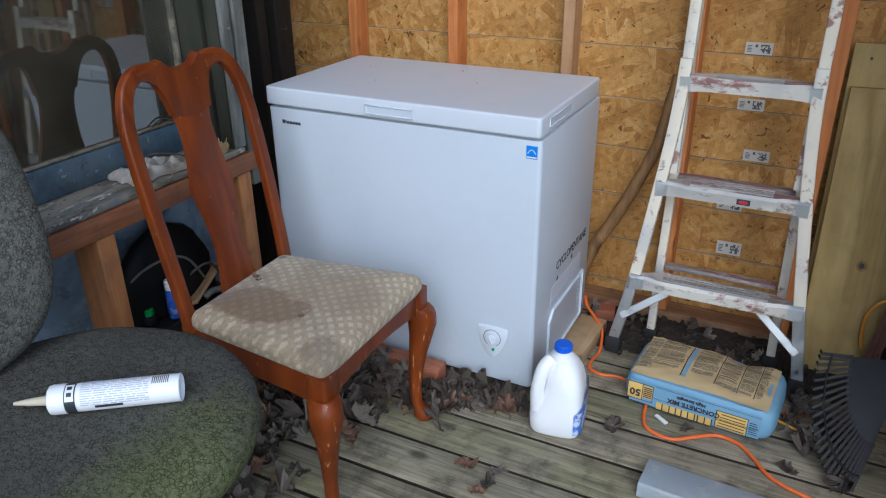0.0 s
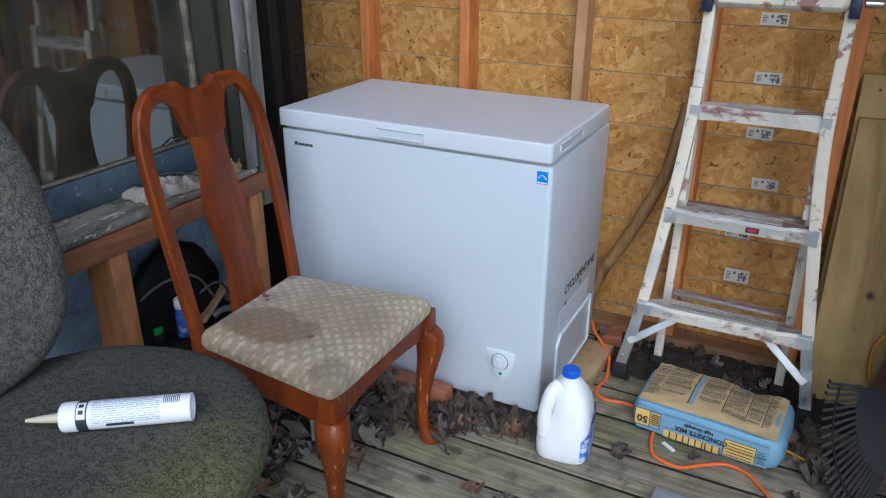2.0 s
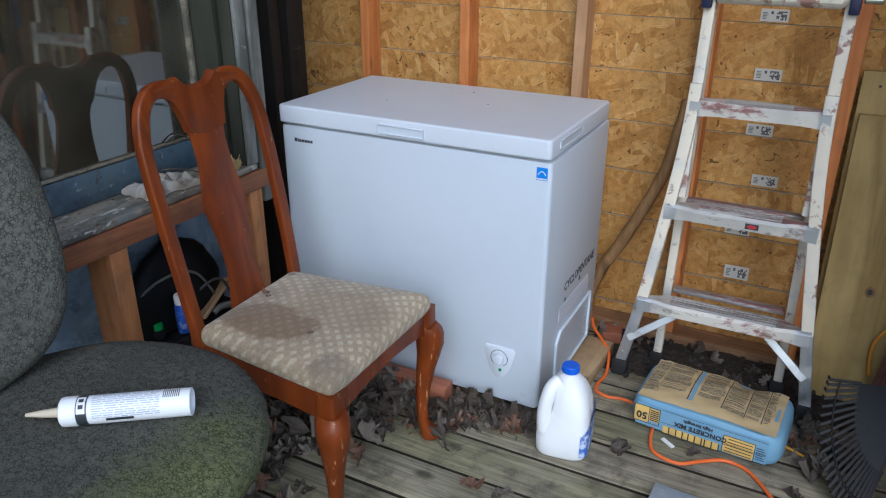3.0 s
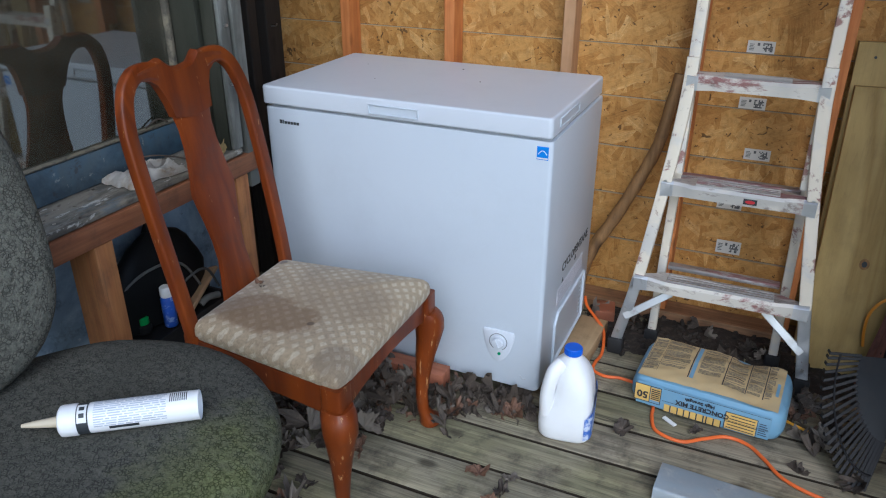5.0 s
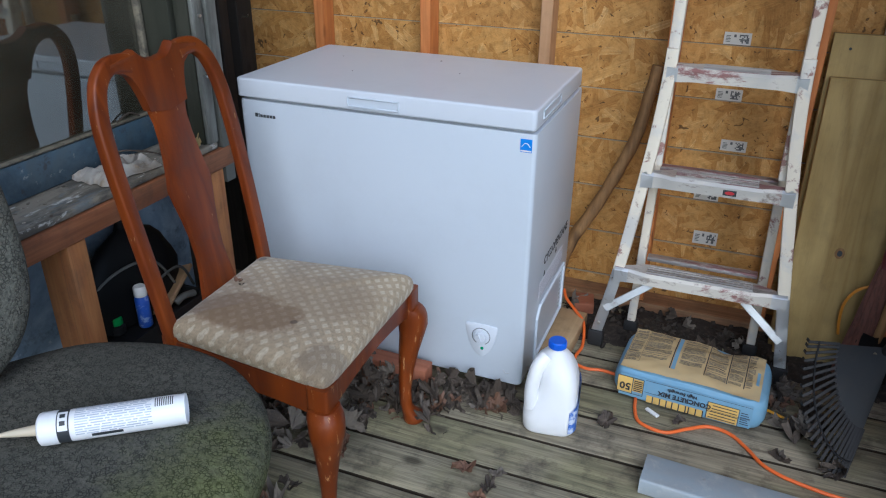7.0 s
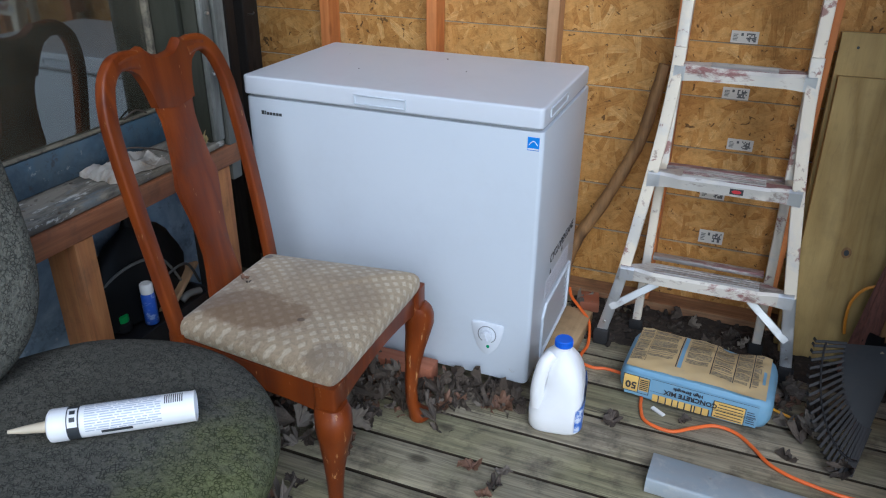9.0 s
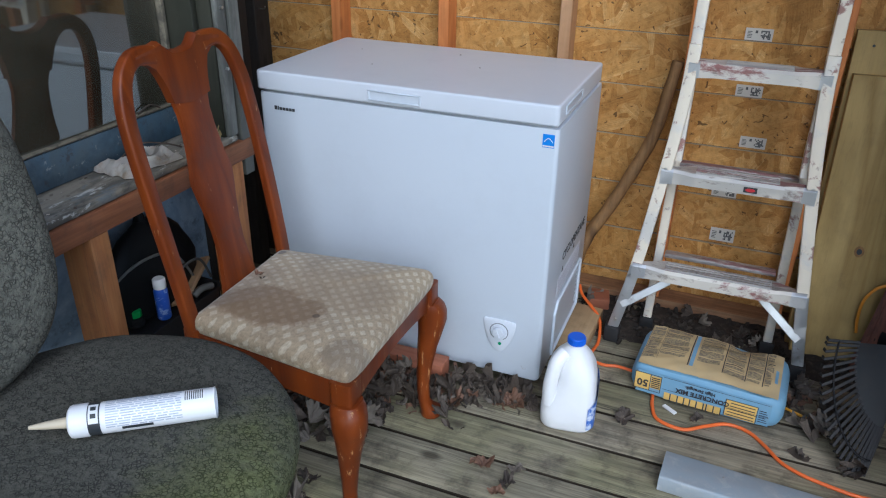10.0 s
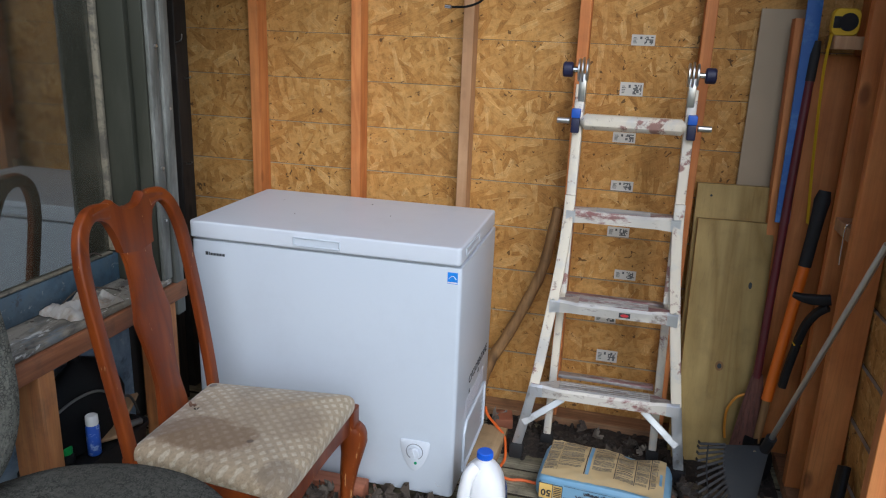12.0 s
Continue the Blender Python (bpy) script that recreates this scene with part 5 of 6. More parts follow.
# ---- cartridge on the office chair ----
def sealant_tube(a, b, z):
    """From the base of its nozzle a to its end b, lying on the seat."""
    va, vb = Vector((*a, z)), Vector((*b, z))
    x = (vb - va).normalized()
    m = Matrix.Translation(va) @ x.to_track_quat("X", "Z").to_matrix().to_4x4()
    st = thing("sealant_tube", m, "white sealant cartridge with cut nozzle lying on the seat", "tube")
    L = (vb - va).length

    def turned(rings):
        return [[(h, r * math.cos(math.tau * i / 32), r * math.sin(math.tau * i / 32)) for i in range(32)] for h, r in rings]
    part("cartridge", loft(bmesh.new(), turned([(0.0, 0.010), (0.003, 0.020), (0.006, 0.0245), (0.010, 0.0255), (0.030, 0.0258), (0.033, 0.0242), (L - 0.004, 0.0242), (L - 0.001, 0.0250), (L, 0.0235), (L - 0.006, 0.0225), (L - 0.012, 0.002)])), TUBEWHITE, st)
    part("black_band", loft(bmesh.new(), turned([(0.032, 0.0246), (0.050, 0.0246)]), caps=False), DARKPRINT, st)
    part("nozzle", loft(bmesh.new(), turned([(-0.054, 0.0028), (-0.052, 0.0032), (-0.030, 0.0062), (0.002, 0.0090)])), NECK, st, "tapered ivory nozzle")
    # label print: fine grey lines that wrap the cartridge
    wrap = part("wrap_label", loft(bmesh.new(), turned([(0.052, 0.0245), (L - 0.012, 0.0245)]), caps=False), TUBEWHITE, st)
    rng = random.Random(3)

    def patch(name, h0, h1, a0, a1, material, parent, r=0.0247):
        n = 6
        rows = [[(h, r * math.cos(radians(a0 + (a1 - a0) * i / n)), r * math.sin(radians(a0 + (a1 - a0) * i / n))) for i in range(n + 1)] for h in (h0, h1)]
        part(name, loft(bmesh.new(), rows, closed=False, caps=False), material, parent)
    for k in range(17):
        a0 = 32 + k * 9.2
        h = 0.058
        while h < L - 0.055:
            w = rng.uniform(0.006, 0.022)
            patch("print_line", h, min(h + w, L - 0.05), a0, a0 + 4.6, TUBEPRINT, wrap)
            h += w + 0.0025
    for k in range(9):
        patch("bar", L - 0.045 + k * 0.0032, L - 0.0435 + k * 0.0032, 75, 120, DARKPRINT, wrap)
    patch("dark_line", 0.08, 0.125, 186, 200, DARKPRINT, wrap, 0.0249)
    patch("logo_mark", 0.034, 0.048, 85, 160, WHITESTICK, wrap, 0.0250)
    patch("logo_stroke", 0.037, 0.045, 97, 113, DARKPRINT, wrap, 0.0252)
    patch("logo_stroke", 0.037, 0.045, 125, 141, DARKPRINT, wrap, 0.0252)
    return st


sealant_tube((-1.050, 0.641), (-0.874, 0.770), 0.5965)


# ---- cords, channel, rag ----
def cord(name, pts, r, material, label):
    ob = part(name, tube(pts, r, 8, 8), material)
    return tagged(ob, label, "cord")


cord("extension_cord", [(-0.585, 2.30, 0.085), (-0.567, 2.265, 0.070), (-0.523, 2.216, 0.058), (-0.486, 2.176, 0.040), (-0.470, 2.10, 0.006), (-0.477, 2.03, 0.006), (-0.470, 1.99, 0.006), (-0.43, 1.973, 0.006), (-0.38, 1.982, 0.006), (-0.30, 1.96, 0.006), (-0.270, 1.89, 0.006), (-0.262, 1.83, 0.006), (-0.240, 1.775, 0.006), (-0.172, 1.757, 0.006), (-0.115, 1.795, 0.006), (-0.060, 1.828, 0.006), (-0.004, 1.818, 0.006), (0.040, 1.775, 0.006), (0.077, 1.727, 0.006), (0.12, 1.70, 0.006), (0.172, 1.684, 0.006), (0.26, 1.67, 0.006), (0.36, 1.68, 0.006)], 0.0050, ORANGECORD, "orange extension cord winding over the deck boards")
cord("yellow_cord", [(0.04, 1.99, 0.006), (0.083, 1.972, 0.006), (0.12, 1.955, 0.006), (0.173, 1.934, 0.006), (0.22, 1.92, 0.006)], 0.004, YELLOWCORD, "yellow cord lying behind the sack")
cord("cord_loop", [(0.27, 2.285, 0.12), (0.262, 2.28, 0.17), (0.262, 2.272, 0.235), (0.285, 2.268, 0.285), (0.325, 2.272, 0.305), (0.36, 2.29, 0.31)], 0.0045, plain("amber_cord", (0.60, 0.24, 0.02), 0.5), "amber cord loop before the treated boards")

# galvanised channel lying open side down
bm = bmesh.new()
prof = [(-0.053, 0.0), (-0.053, 0.036), (-0.050, 0.0405), (-0.046, 0.042), (0.046, 0.042), (0.050, 0.0405), (0.053, 0.036), (0.053, 0.0), (0.0515, 0.0), (0.0515, 0.036), (0.045, 0.0405), (-0.045, 0.0405), (-0.0515, 0.036), (-0.0515, 0.0)]
loft(bm, [[(x, y, z) for y, z in prof] for x in (0.0, 0.25, 0.55)])
ch = part("steel_channel", bm, ZINC)
ch.matrix_basis = pose(-0.203, 1.560, 0.001, 0, 0, -3.0)
tagged(ch, "grey galvanised steel channel lying on the deck", "channel")


def rag():
    bm = bmesh.new()
    n = 48
    g = []
    for i in range(n + 1):
        row = []
        for j in range(n + 1):
            u, v = i / n, j / n
            edge = min(u, 1 - u, v, 1 - v)
            crease = max(0.0, 1 - 2.2 * abs(noise.noise(Vector((u * 2.2, v * 3.2, 7))))) ** 1.1 * 0.022
            crease += max(0.0, 1 - 2.2 * abs(noise.noise(Vector((u * 7 + v * 3, v * 8, 2))))) ** 1.2 * 0.004
            h = (0.005 + crease) * min(1, edge * 7) ** 0.5
            wob = 0.012 * noise.noise(Vector((u * 3, v * 3, 5)))
            row.append(bm.verts.new(((u - 0.5) * 0.112 + wob * 2.2, (v - 0.5) * 0.172 - wob * 1.5, max(0.001, h))))
        g.append(row)
    for i in range(n):
        for j in range(n):
            bm.faces.new((g[i][j], g[i + 1][j], g[i + 1][j + 1], g[i][j + 1]))
    bmesh.ops.solidify(bm, geom=bm.faces[:], thickness=0.002)
    ob = part("rag", bm, CLOTH, angle=35)
    ob.matrix_basis = pose(-1.487, 1.308, SILL + 0.003, 0, 0, -8)
    return tagged(ob, "crumpled dirty white rag lying on the sill", "rag")


rag()


# ---- leaning against the back and right walls ----
def leaning(name, foot, head, w, t, material, label, category, bevel=0.002, side=(1, 0, 0)):
    f, h = Vector(foot), Vector(head)
    ob = part(name, sweep(bmesh.new(), [f, f.lerp(h, 0.5), h], rounded(w, t, bevel, 2), side=side), material)
    return tagged(ob, label, category)


def knotted_board(name, x0, x1, foot_y, head_y, top, knots, label):
    bd = thing(name, Matrix.Translation(((x0 + x1) / 2, foot_y, 0)), label, "board")
    f, h = Vector(((x0 + x1) / 2 + 0.004, foot_y, 0.001)), Vector(((x0 + x1) / 2 - 0.006, head_y, top))
    part("plank", sweep(bmesh.new(), [f, f.lerp(h, 0.5), h], rounded(x1 - x0, 0.038, 0.003, 2), side=(1, 0, 0)), TREATED, bd, world=True)
    d = (h - f).normalized()
    nrm = Vector((0, -1, 0)) - d * Vector((0, -1, 0)).dot(d)
    nrm.normalize()
    for x, z, rx, rz in knots:
        q = f + (h - f) * (z / top)
        c = Vector((x, q.y, z)) + nrm * 0.0194
        ring = lambda g, lift: [c + Vector((rx * g * math.cos(math.tau * i / 18), 0, 0)) + d * rz * g * math.sin(math.tau * i / 18) + nrm * lift for i in range(18)]
        part("knot", loft(bmesh.new(), [ring(1.0, -0.001), ring(0.95, 0.0006), ring(0.3, 0.0008)]), ROD if rx > 0.006 else DARKPRINT, bd, "dark knot", world=True)
        if rx > 0.010:
            part("knot_heart", loft(bmesh.new(), [ring(0.55, 0.0), ring(0.5, 0.0012), ring(0.1, 0.0013)]), DARKPRINT, bd, world=True)
    return bd


knotted_board("treated_board", 0.098, 0.343, 2.302, 2.388, 0.872, [(0.222, 0.368, 0.014, 0.018), (0.285, 0.66, 0.006, 0.012)], "greenish treated board with a dark knot leaning on the wall")
knotted_board("treated_board", 0.086, 0.320, 2.352, 2.432, 0.985, [(0.128, 0.945, 0.004, 0.004)], "taller greenish treated board leaning behind another")
leaning("thin_panel_board", (0.282, 2.462, 0.002), (0.282, 2.474, 1.555), 0.145, 0.012, HARDBOARD, "thin grey brown panel standing on end", "panel")
leaning("red_lumber", (0.345, 2.372, 0.002), (0.318, 2.415, 1.525), 0.038, 0.060, STUD, "reddish length of lumber leaning in the corner", "lumber")
leaning("blue_straightedge", (0.345, 2.325, 0.893), (0.340, 2.372, 1.95), 0.044, 0.008, BLUESTEEL, "blue painted metal straightedge hanging in the corner", "straightedge")


def broom():
    br = thing("push_broom", Matrix.Translation((0.33, 2.24, 0)), "old broom with a burgundy handle and pale bristles", "broom")
    top, low = Vector((0.360, 2.345, 1.34)), Vector((0.336, 2.262, 0.37))
    part("handle", sweep(bmesh.new(), [low, low.lerp(top, 0.5), top], circle(0.0135, 14), side=(1, 0, 0)), BURGUNDY, br, "burgundy handle", world=True)
    part("grip", sweep(bmesh.new(), [top, top + Vector((0.003, 0.006, 0.075)), top + Vector((0.005, 0.010, 0.12))], circle(0.015, 14), side=(1, 0, 0), sizes=[1, 1.05, 0.8]), RUBBER, br, world=True)
    rings = []
    for z, r, dx in ((0.385, 0.015, 0.0), (0.36, 0.020, 0.0), (0.30, 0.028, -0.002), (0.20, 0.036, -0.008), (0.10, 0.046, -0.014), (0.02, 0.052, -0.018)):
        rings.append([(0.337 + dx + r * math.cos(math.tau * i / 28) * (1 + 0.06 * (-1) ** i), 2.262 - (0.385 - z) * 0.10 + 0.5 * r * math.sin(math.tau * i / 28) * (1 + 0.06 * (-1) ** i), z) for i in range(28)])
    part("bristles", loft(bmesh.new(), rings), stained("faded_bristles", (0.15, 0.06, 0.04), [((0.07, 0.03, 0.022), 30, 0.45, 0.6, 0.7)], 0.8, stretch=(4, 4, 0.6)), br, world=True)
    return br


broom()


def shovel():
    sh = thing("shovel", Matrix.Translation((0.38, 2.2, 0)), "long shovel with orange fibreglass shaft and black grip", "shovel")
    low, a, b, top = Vector((0.352, 2.215, 0.03)), Vector((0.371, 2.228, 0.310)), Vector((0.421, 2.262, 0.772)), Vector((0.441, 2.276, 0.985))
    part("lower_shaft", sweep(bmesh.new(), [low, low.lerp(a, 0.5), a], circle(0.013, 14), side=(1, 0, 0)), ROD, sh, world=True)
    part("orange_shaft", sweep(bmesh.new(), [a, a.lerp(b, 0.5), b], circle(0.0175, 16), side=(1, 0, 0)), ORANGE, sh, "orange shaft", world=True)
    part("grip", sweep(bmesh.new(), [b, b.lerp(top, 0.4), b.lerp(top, 0.8), top, top + Vector((0.004, 0.004, 0.03))], circle(0.0195, 16), side=(1, 0, 0), sizes=[1, 1.0, 1.1, 1.25, 0.9]), RUBBER, sh, "black foam grip", world=True)
    bm = bmesh.new()
    rings = []
    for t in range(9):
        u = t / 8
        w = 0.07 * math.sin(math.pi * (0.25 + 0.6 * u))
        rings.append([(0.352 - w + 2 * w * k / 6, 2.215 - 0.012 + 0.02 * abs(k - 3) / 3, 0.004 + 0.17 * u) for k in range(7)])
    loft(bm, rings, closed=False, caps=False)
    bmesh.ops.solidify(bm, geom=bm.faces[:], thickness=0.002)
    part("blade", bm, BLACKPL, sh, world=True)
    return sh


shovel()


def leaf_rake():
    """Black plastic fan, its tines to the left and down, its handle up to the right."""
    rk = thing("leaf_rake", Matrix.Translation((0.25, 1.9, 0)), "black plastic leaf rake with a grey metal handle", "rake")
    hub = Vector((0.354, 1.990, 0.270))
    u = Vector((-0.205, 0.0, -0.030))     # along the upper tines
    v = Vector((-0.085, -0.250, -0.262))  # along the lowest tines

    def fan(t, r):
        """t from the upper edge to the lower one, r from the hub out."""
        a = t * math.pi / 2
        p = hub + (u * max(0.0, math.cos(a)) ** 1.3 + v * math.sin(a) ** 1.3) * r
        return p + Vector((0, -0.02 * math.sin(math.pi * t) * r, 0))
    n = 14
    bm = bmesh.new()
    rows = [[fan(k / n, r) for k in range(n + 1)] for r in (0.02, 0.2, 0.4, 0.64)]
    loft(bm, rows, closed=False, caps=False)
    bmesh.ops.solidify(bm, geom=bm.faces[:], thickness=0.005)
    part("blade", bm, SLATEPL, rk, "solid dark grey fan", world=True)
    count = 22
    for k in range(count):
        t = k / (count - 1)
        pts = [fan(t, r) for r in (0.62, 0.78, 0.92, 0.98)]
        pts.append(fan(t, 1.0) + Vector((0.0, 0.015, 0.0)))
        part("tine", sweep(bmesh.new(), pts, rounded(0.0085, 0.004, 0.001, 1), side=(0, 0.5, 0.8) if t < 0.5 else (1, 0, 0)), BLACKPL, rk, world=True)
    part("cross_band", sweep(bmesh.new(), [fan(k / 20, 0.86) + Vector((0, -0.004, 0.0)) for k in range(21)], rounded(0.008, 0.004, 0.001, 1), side=(0, 1, 0)), BLACKPL, rk, world=True)
    top = Vector((0.418, 1.56, 1.03))
    base = hub + Vector((-0.016, -0.004, -0.015))
    part("socket", sweep(bmesh.new(), [hub + Vector((-0.03, 0.0, -0.05)), base, base.lerp(top, 0.08)], circle(0.016, 14), side=(1, 0, 0)), BLACKPL, rk, world=True)
    part("handle", sweep(bmesh.new(), [base, base.lerp(top, 0.5), top], circle(0.0078, 14), side=(1, 0, 0)), STEEL, rk, "grey metal handle", world=True)
    part("bolt", disc(bmesh.new(), hub + Vector((-0.045, -0.012, -0.02)), (0, -1, 0), 0.005, 0.004, 10), CHROME, rk, world=True)
    return rk


leaf_rake()


def trigger_clamp():
    cl = thing("bar_clamp", Matrix.Translation((0.43, 2.1, 0.6)), "black bar clamp hanging from the stud", "clamp")
    part("jaw", sweep(bmesh.new(), spline([(0.366, 2.10, 0.726), (0.395, 2.095, 0.719), (0.44, 2.09, 0.719), (0.468, 2.088, 0.724)]), rounded(0.030, 0.024, 0.007), side=(0, 0, 1), sizes=[(0.45 + 0.6 * min(1.0, k / 9), 1.0) for k in range(19)]), BLACKPL, cl, world=True)
    part("bar", sweep(bmesh.new(), spline([(0.466, 2.09, 0.700), (0.438, 2.10, 0.672), (0.416, 2.12, 0.61), (0.402, 2.14, 0.50), (0.392, 2.15, 0.40)]), rounded(0.030, 0.022, 0.006), side=(0, 1, 0)), BLACKPL, cl, world=True)
    part("yellow_ring", boxed(0.396, 0.422, 2.116, 2.140, 0.555, 0.561, 0.002), YELLOWPL, cl, "yellow ring", world=True)
    return cl


trigger_clamp()


def tape_measure():
    tm = thing("tape_measure", Matrix.Translation((0.435, 2.32, 1.464)), "yellow and black tape measure with its blade hanging down", "tape measure")
    ring = [(a, b) for a, b in rounded(0.077, 0.078, 0.020, 6)]
    c = Vector((0.424, 2.315, 1.5165))
    bm = loft(bmesh.new(), [[(c.x + a * s, c.y + d, c.z + b * s) for a, b in ring] for d, s in ((-0.018, 0.94), (-0.014, 1.0), (0.014, 1.0), (0.018, 0.94))])
    body = part("case", bm, YELLOWPL, tm, world=True)
    part("side_badge", disc(bmesh.new(), (c.x + 0.006, c.y - 0.018, c.z), (0, -1, 0), 0.026, 0.003, 26, 0.001), BLACKPL, body, world=True)
    part("grip", boxed(c.x - 0.037, c.x - 0.012, c.y - 0.0188, c.y + 0.0188, c.z - 0.020, c.z + 0.018, 0.004), RUBBER, body, world=True)
    part("blade", sweep(bmesh.new(), spline([(c.x - 0.030, c.y, 1.4785), (0.391, c.y - 0.006, 1.471), (0.389, c.y, 1.36), (0.402, 2.31, 1.10), (0.418, 2.31, 0.90)]), rounded(0.016, 0.001, 0.0004, 1), side=(-0.3, 0.95, 0)), YELLOWPL, tm, "yellow steel blade", world=True)
    return tm


tape_measure()

hook = part("utility_hook", tube([(0.446, 1.990, 0.86), (0.444, 1.990, 0.95), (0.448, 1.992, 0.975), (0.470, 2.000, 0.980), (0.488, 2.006, 0.972), (0.492, 2.010, 0.9625)], 0.003, 8, 5), CHROME)
tagged(hook, "bent chrome wire hook on the blocking", "hook")
strap = part("black_strap", sweep(bmesh.new(), spline([(0.53, 1.88, 0.30), (0.512, 1.83, 0.22), (0.49, 1.77, 0.12), (0.475, 1.74, 0.05), (0.48, 1.72, 0.04)]), rounded(0.05, 0.02, 0.008), side=(0, 1, 0.3)), BLACKPL)
tagged(strap, "black bent tool leaning below the studs", "tool")
book = part("blue_case", boxed(0.475, 0.54, 1.992, 2.03, 0.961, 1.11, 0.003), plain("navy_case", (0.03, 0.05, 0.22), 0.5))
tagged(book, "narrow navy case standing on the blocking", "case")

# old pole behind the ladder
pole_path = spline([(-0.640, 2.315, 0.012), (-0.610, 2.335, 0.17), (-0.581, 2.350, 0.262), (-0.528, 2.370, 0.362), (-0.463, 2.392, 0.507), (-0.420, 2.412, 0.625), (-0.400, 2.428, 0.745), (-0.384, 2.440, 0.848)], 5)
pole = part("wooden_pole", sweep(bmesh.new(), pole_path, [(0.021 * math.cos(a) * (1 + 0.06 * math.sin(3 * a)), 0.019 * math.sin(a)) for a in (math.tau * k / 14 for k in range(14))], side=(1, 0, 0), sizes=[1.1 - 0.25 * k / len(pole_path) + 0.05 * math.sin(k * 1.7) for k in range(len(pole_path))]), ROD)
tagged(pole, "crooked weathered brown pole leaning between freezer and ladder", "pole")

# cable end hanging over the wall
cb = thing("black_cable", Matrix.Translation((-0.76, 2.38, 1.53)), "black cable end with a bright plug over the studs", "cable")
part("wire", tube([(-0.69, 2.39, 1.75), (-0.672, 2.385, 1.62), (-0.685, 2.382, 1.56), (-0.735, 2.380, 1.533), (-0.795, 2.378, 1.528)], 0.0042, 8, 6), BLACKFILM, cb, world=True)
part("plug", disc(bmesh.new(), (-0.795, 2.378, 1.528), (-1, 0, 0.1), 0.0075, 0.026, 14, 0.002), CHROME, cb, world=True)

# ---- under the sill ----
# tub added to carry the can; its black also fills the dark void
tub = thing("storage_tub", Matrix.Translation((-1.57, 1.36, 0)), "added black plastic tub that carries the can under the sill", "tub")
rings = [[(-1.568 + a * s, 1.365 + b * s, z) for a, b in rounded(0.155, 0.36, 0.03, 4)] for z, s in ((0.001, 0.9), (0.01, 0.93), (0.26, 1.0), (0.262, 1.05), (0.275, 1.05), (0.276, 1.0), (0.265, 0.96))]
part("tub_body", loft(bmesh.new(), rings), BLACKPL, tub, world=True)

can = thing("spray_can", pose(-1.516, 1.332, 0.274, 0, 0, 0) @ Matrix.Diagonal((1.3, 1.3, 1.0, 1)), "blue printed spray can with a pale cap", "can")
part("can_body", loft(bmesh.new(), [oval(0, 0, z, r, r, 24) for z, r in ((0.0, 0.012), (0.003, 0.0140), (0.085, 0.0140), (0.092, 0.0115))]), stained("blue_can_print", (0.03, 0.10, 0.50), [((0.35, 0.45, 0.7), 40, 0.55, 0.6, 0.8), ((0.5, 0.06, 0.05), 30, 0.64, 0.68, 0.9)], 0.35), can)
part("can_cap", loft(bmesh.new(), [oval(0, 0, z, r, r, 24) for z, r in ((0.0925, 0.0125), (0.096, 0.0132), (0.118, 0.0128), (0.121, 0.0105))]), TRIMWHITE, can, "pale plastic cap")
bottle = thing("green_bottle", Matrix.Translation((-1.56, 1.275, 0.272)), "small dark bottle with a green cap", "bottle")
part("bottle_body", loft(bmesh.new(), [oval(-1.56, 1.275, z, r, r, 18) for z, r in ((0.272, 0.02), (0.276, 0.022), (0.295, 0.022), (0.30, 0.014))]), BLACKPL, bottle, world=True)
part("bottle_cap", loft(bmesh.new(), [oval(-1.56, 1.275, z, r, r, 18) for z, r in ((0.3005, 0.017), (0.318, 0.017), (0.321, 0.013))]), GREENPL, bottle, "green cap", world=True)
for k, (pts, r) in enumerate((([(-1.62, 1.20, 0.285), (-1.575, 1.235, 0.40), (-1.545, 1.32, 0.445), (-1.535, 1.42, 0.42), (-1.545, 1.50, 0.30)], 0.004), ([(-1.60, 1.40, 0.285), (-1.54, 1.43, 0.36), (-1.525, 1.50, 0.37), (-1.54, 1.56, 0.28)], 0.004))):
    ob = part("grey_cable", tube(pts, r, 7, 6), plain("dark_grey_cable", (0.05, 0.05, 0.048), 0.6) if k else plain("dull_grey_cable", (0.10, 0.10, 0.09), 0.6))
    tagged(ob, "thin grey cable coiled over the black tub", "cable", "cables on the tub")
box_ = part("cardboard_flap", boxed(-0.06, 0.06, -0.10, 0.10, 0, 0.012, 0.003, 1), CARDBOARD)
box_.matrix_basis = pose(-1.57, 1.47, 0.292, 12, -20, 14)
tagged(box_, "torn piece of brown cardboard on the tub", "cardboard")
fit_ = part("white_fitting", tube([(-1.50, 1.435, 0.290), (-1.495, 1.46, 0.300), (-1.490, 1.50, 0.292)], 0.010, 12, 4), plain("dull_fitting", (0.09, 0.09, 0.085), 0.5))
# added black mound; it stands in for the dark void under the sill
filler_rings = []
for k in range(9):
    z = 0.28 + 0.245 * k / 8
    g = math.sqrt(max(0.02, 1 - (k / 8) ** 2.2))
    filler_rings.append([(-1.595 + 0.060 * g * math.cos(math.tau * i / 30) * (1 + 0.18 * noise.noise(Vector((math.cos(math.tau * i / 30) * 2, math.sin(math.tau * i / 30) * 2, z * 9)))), 1.385 + 0.185 * g * math.sin(math.tau * i / 30) * (1 + 0.15 * noise.noise(Vector((math.sin(math.tau * i / 30) * 3, z * 11, 4)))), z) for i in range(30)])
filler_mound = thing("void_filler", Matrix.Translation((-1.595, 1.385, 0.28)), "added black mound that stands in for the dark void", "bag")
part("bag_body", loft(bmesh.new(), filler_rings), BLACKFILM, filler_mound, world=True)
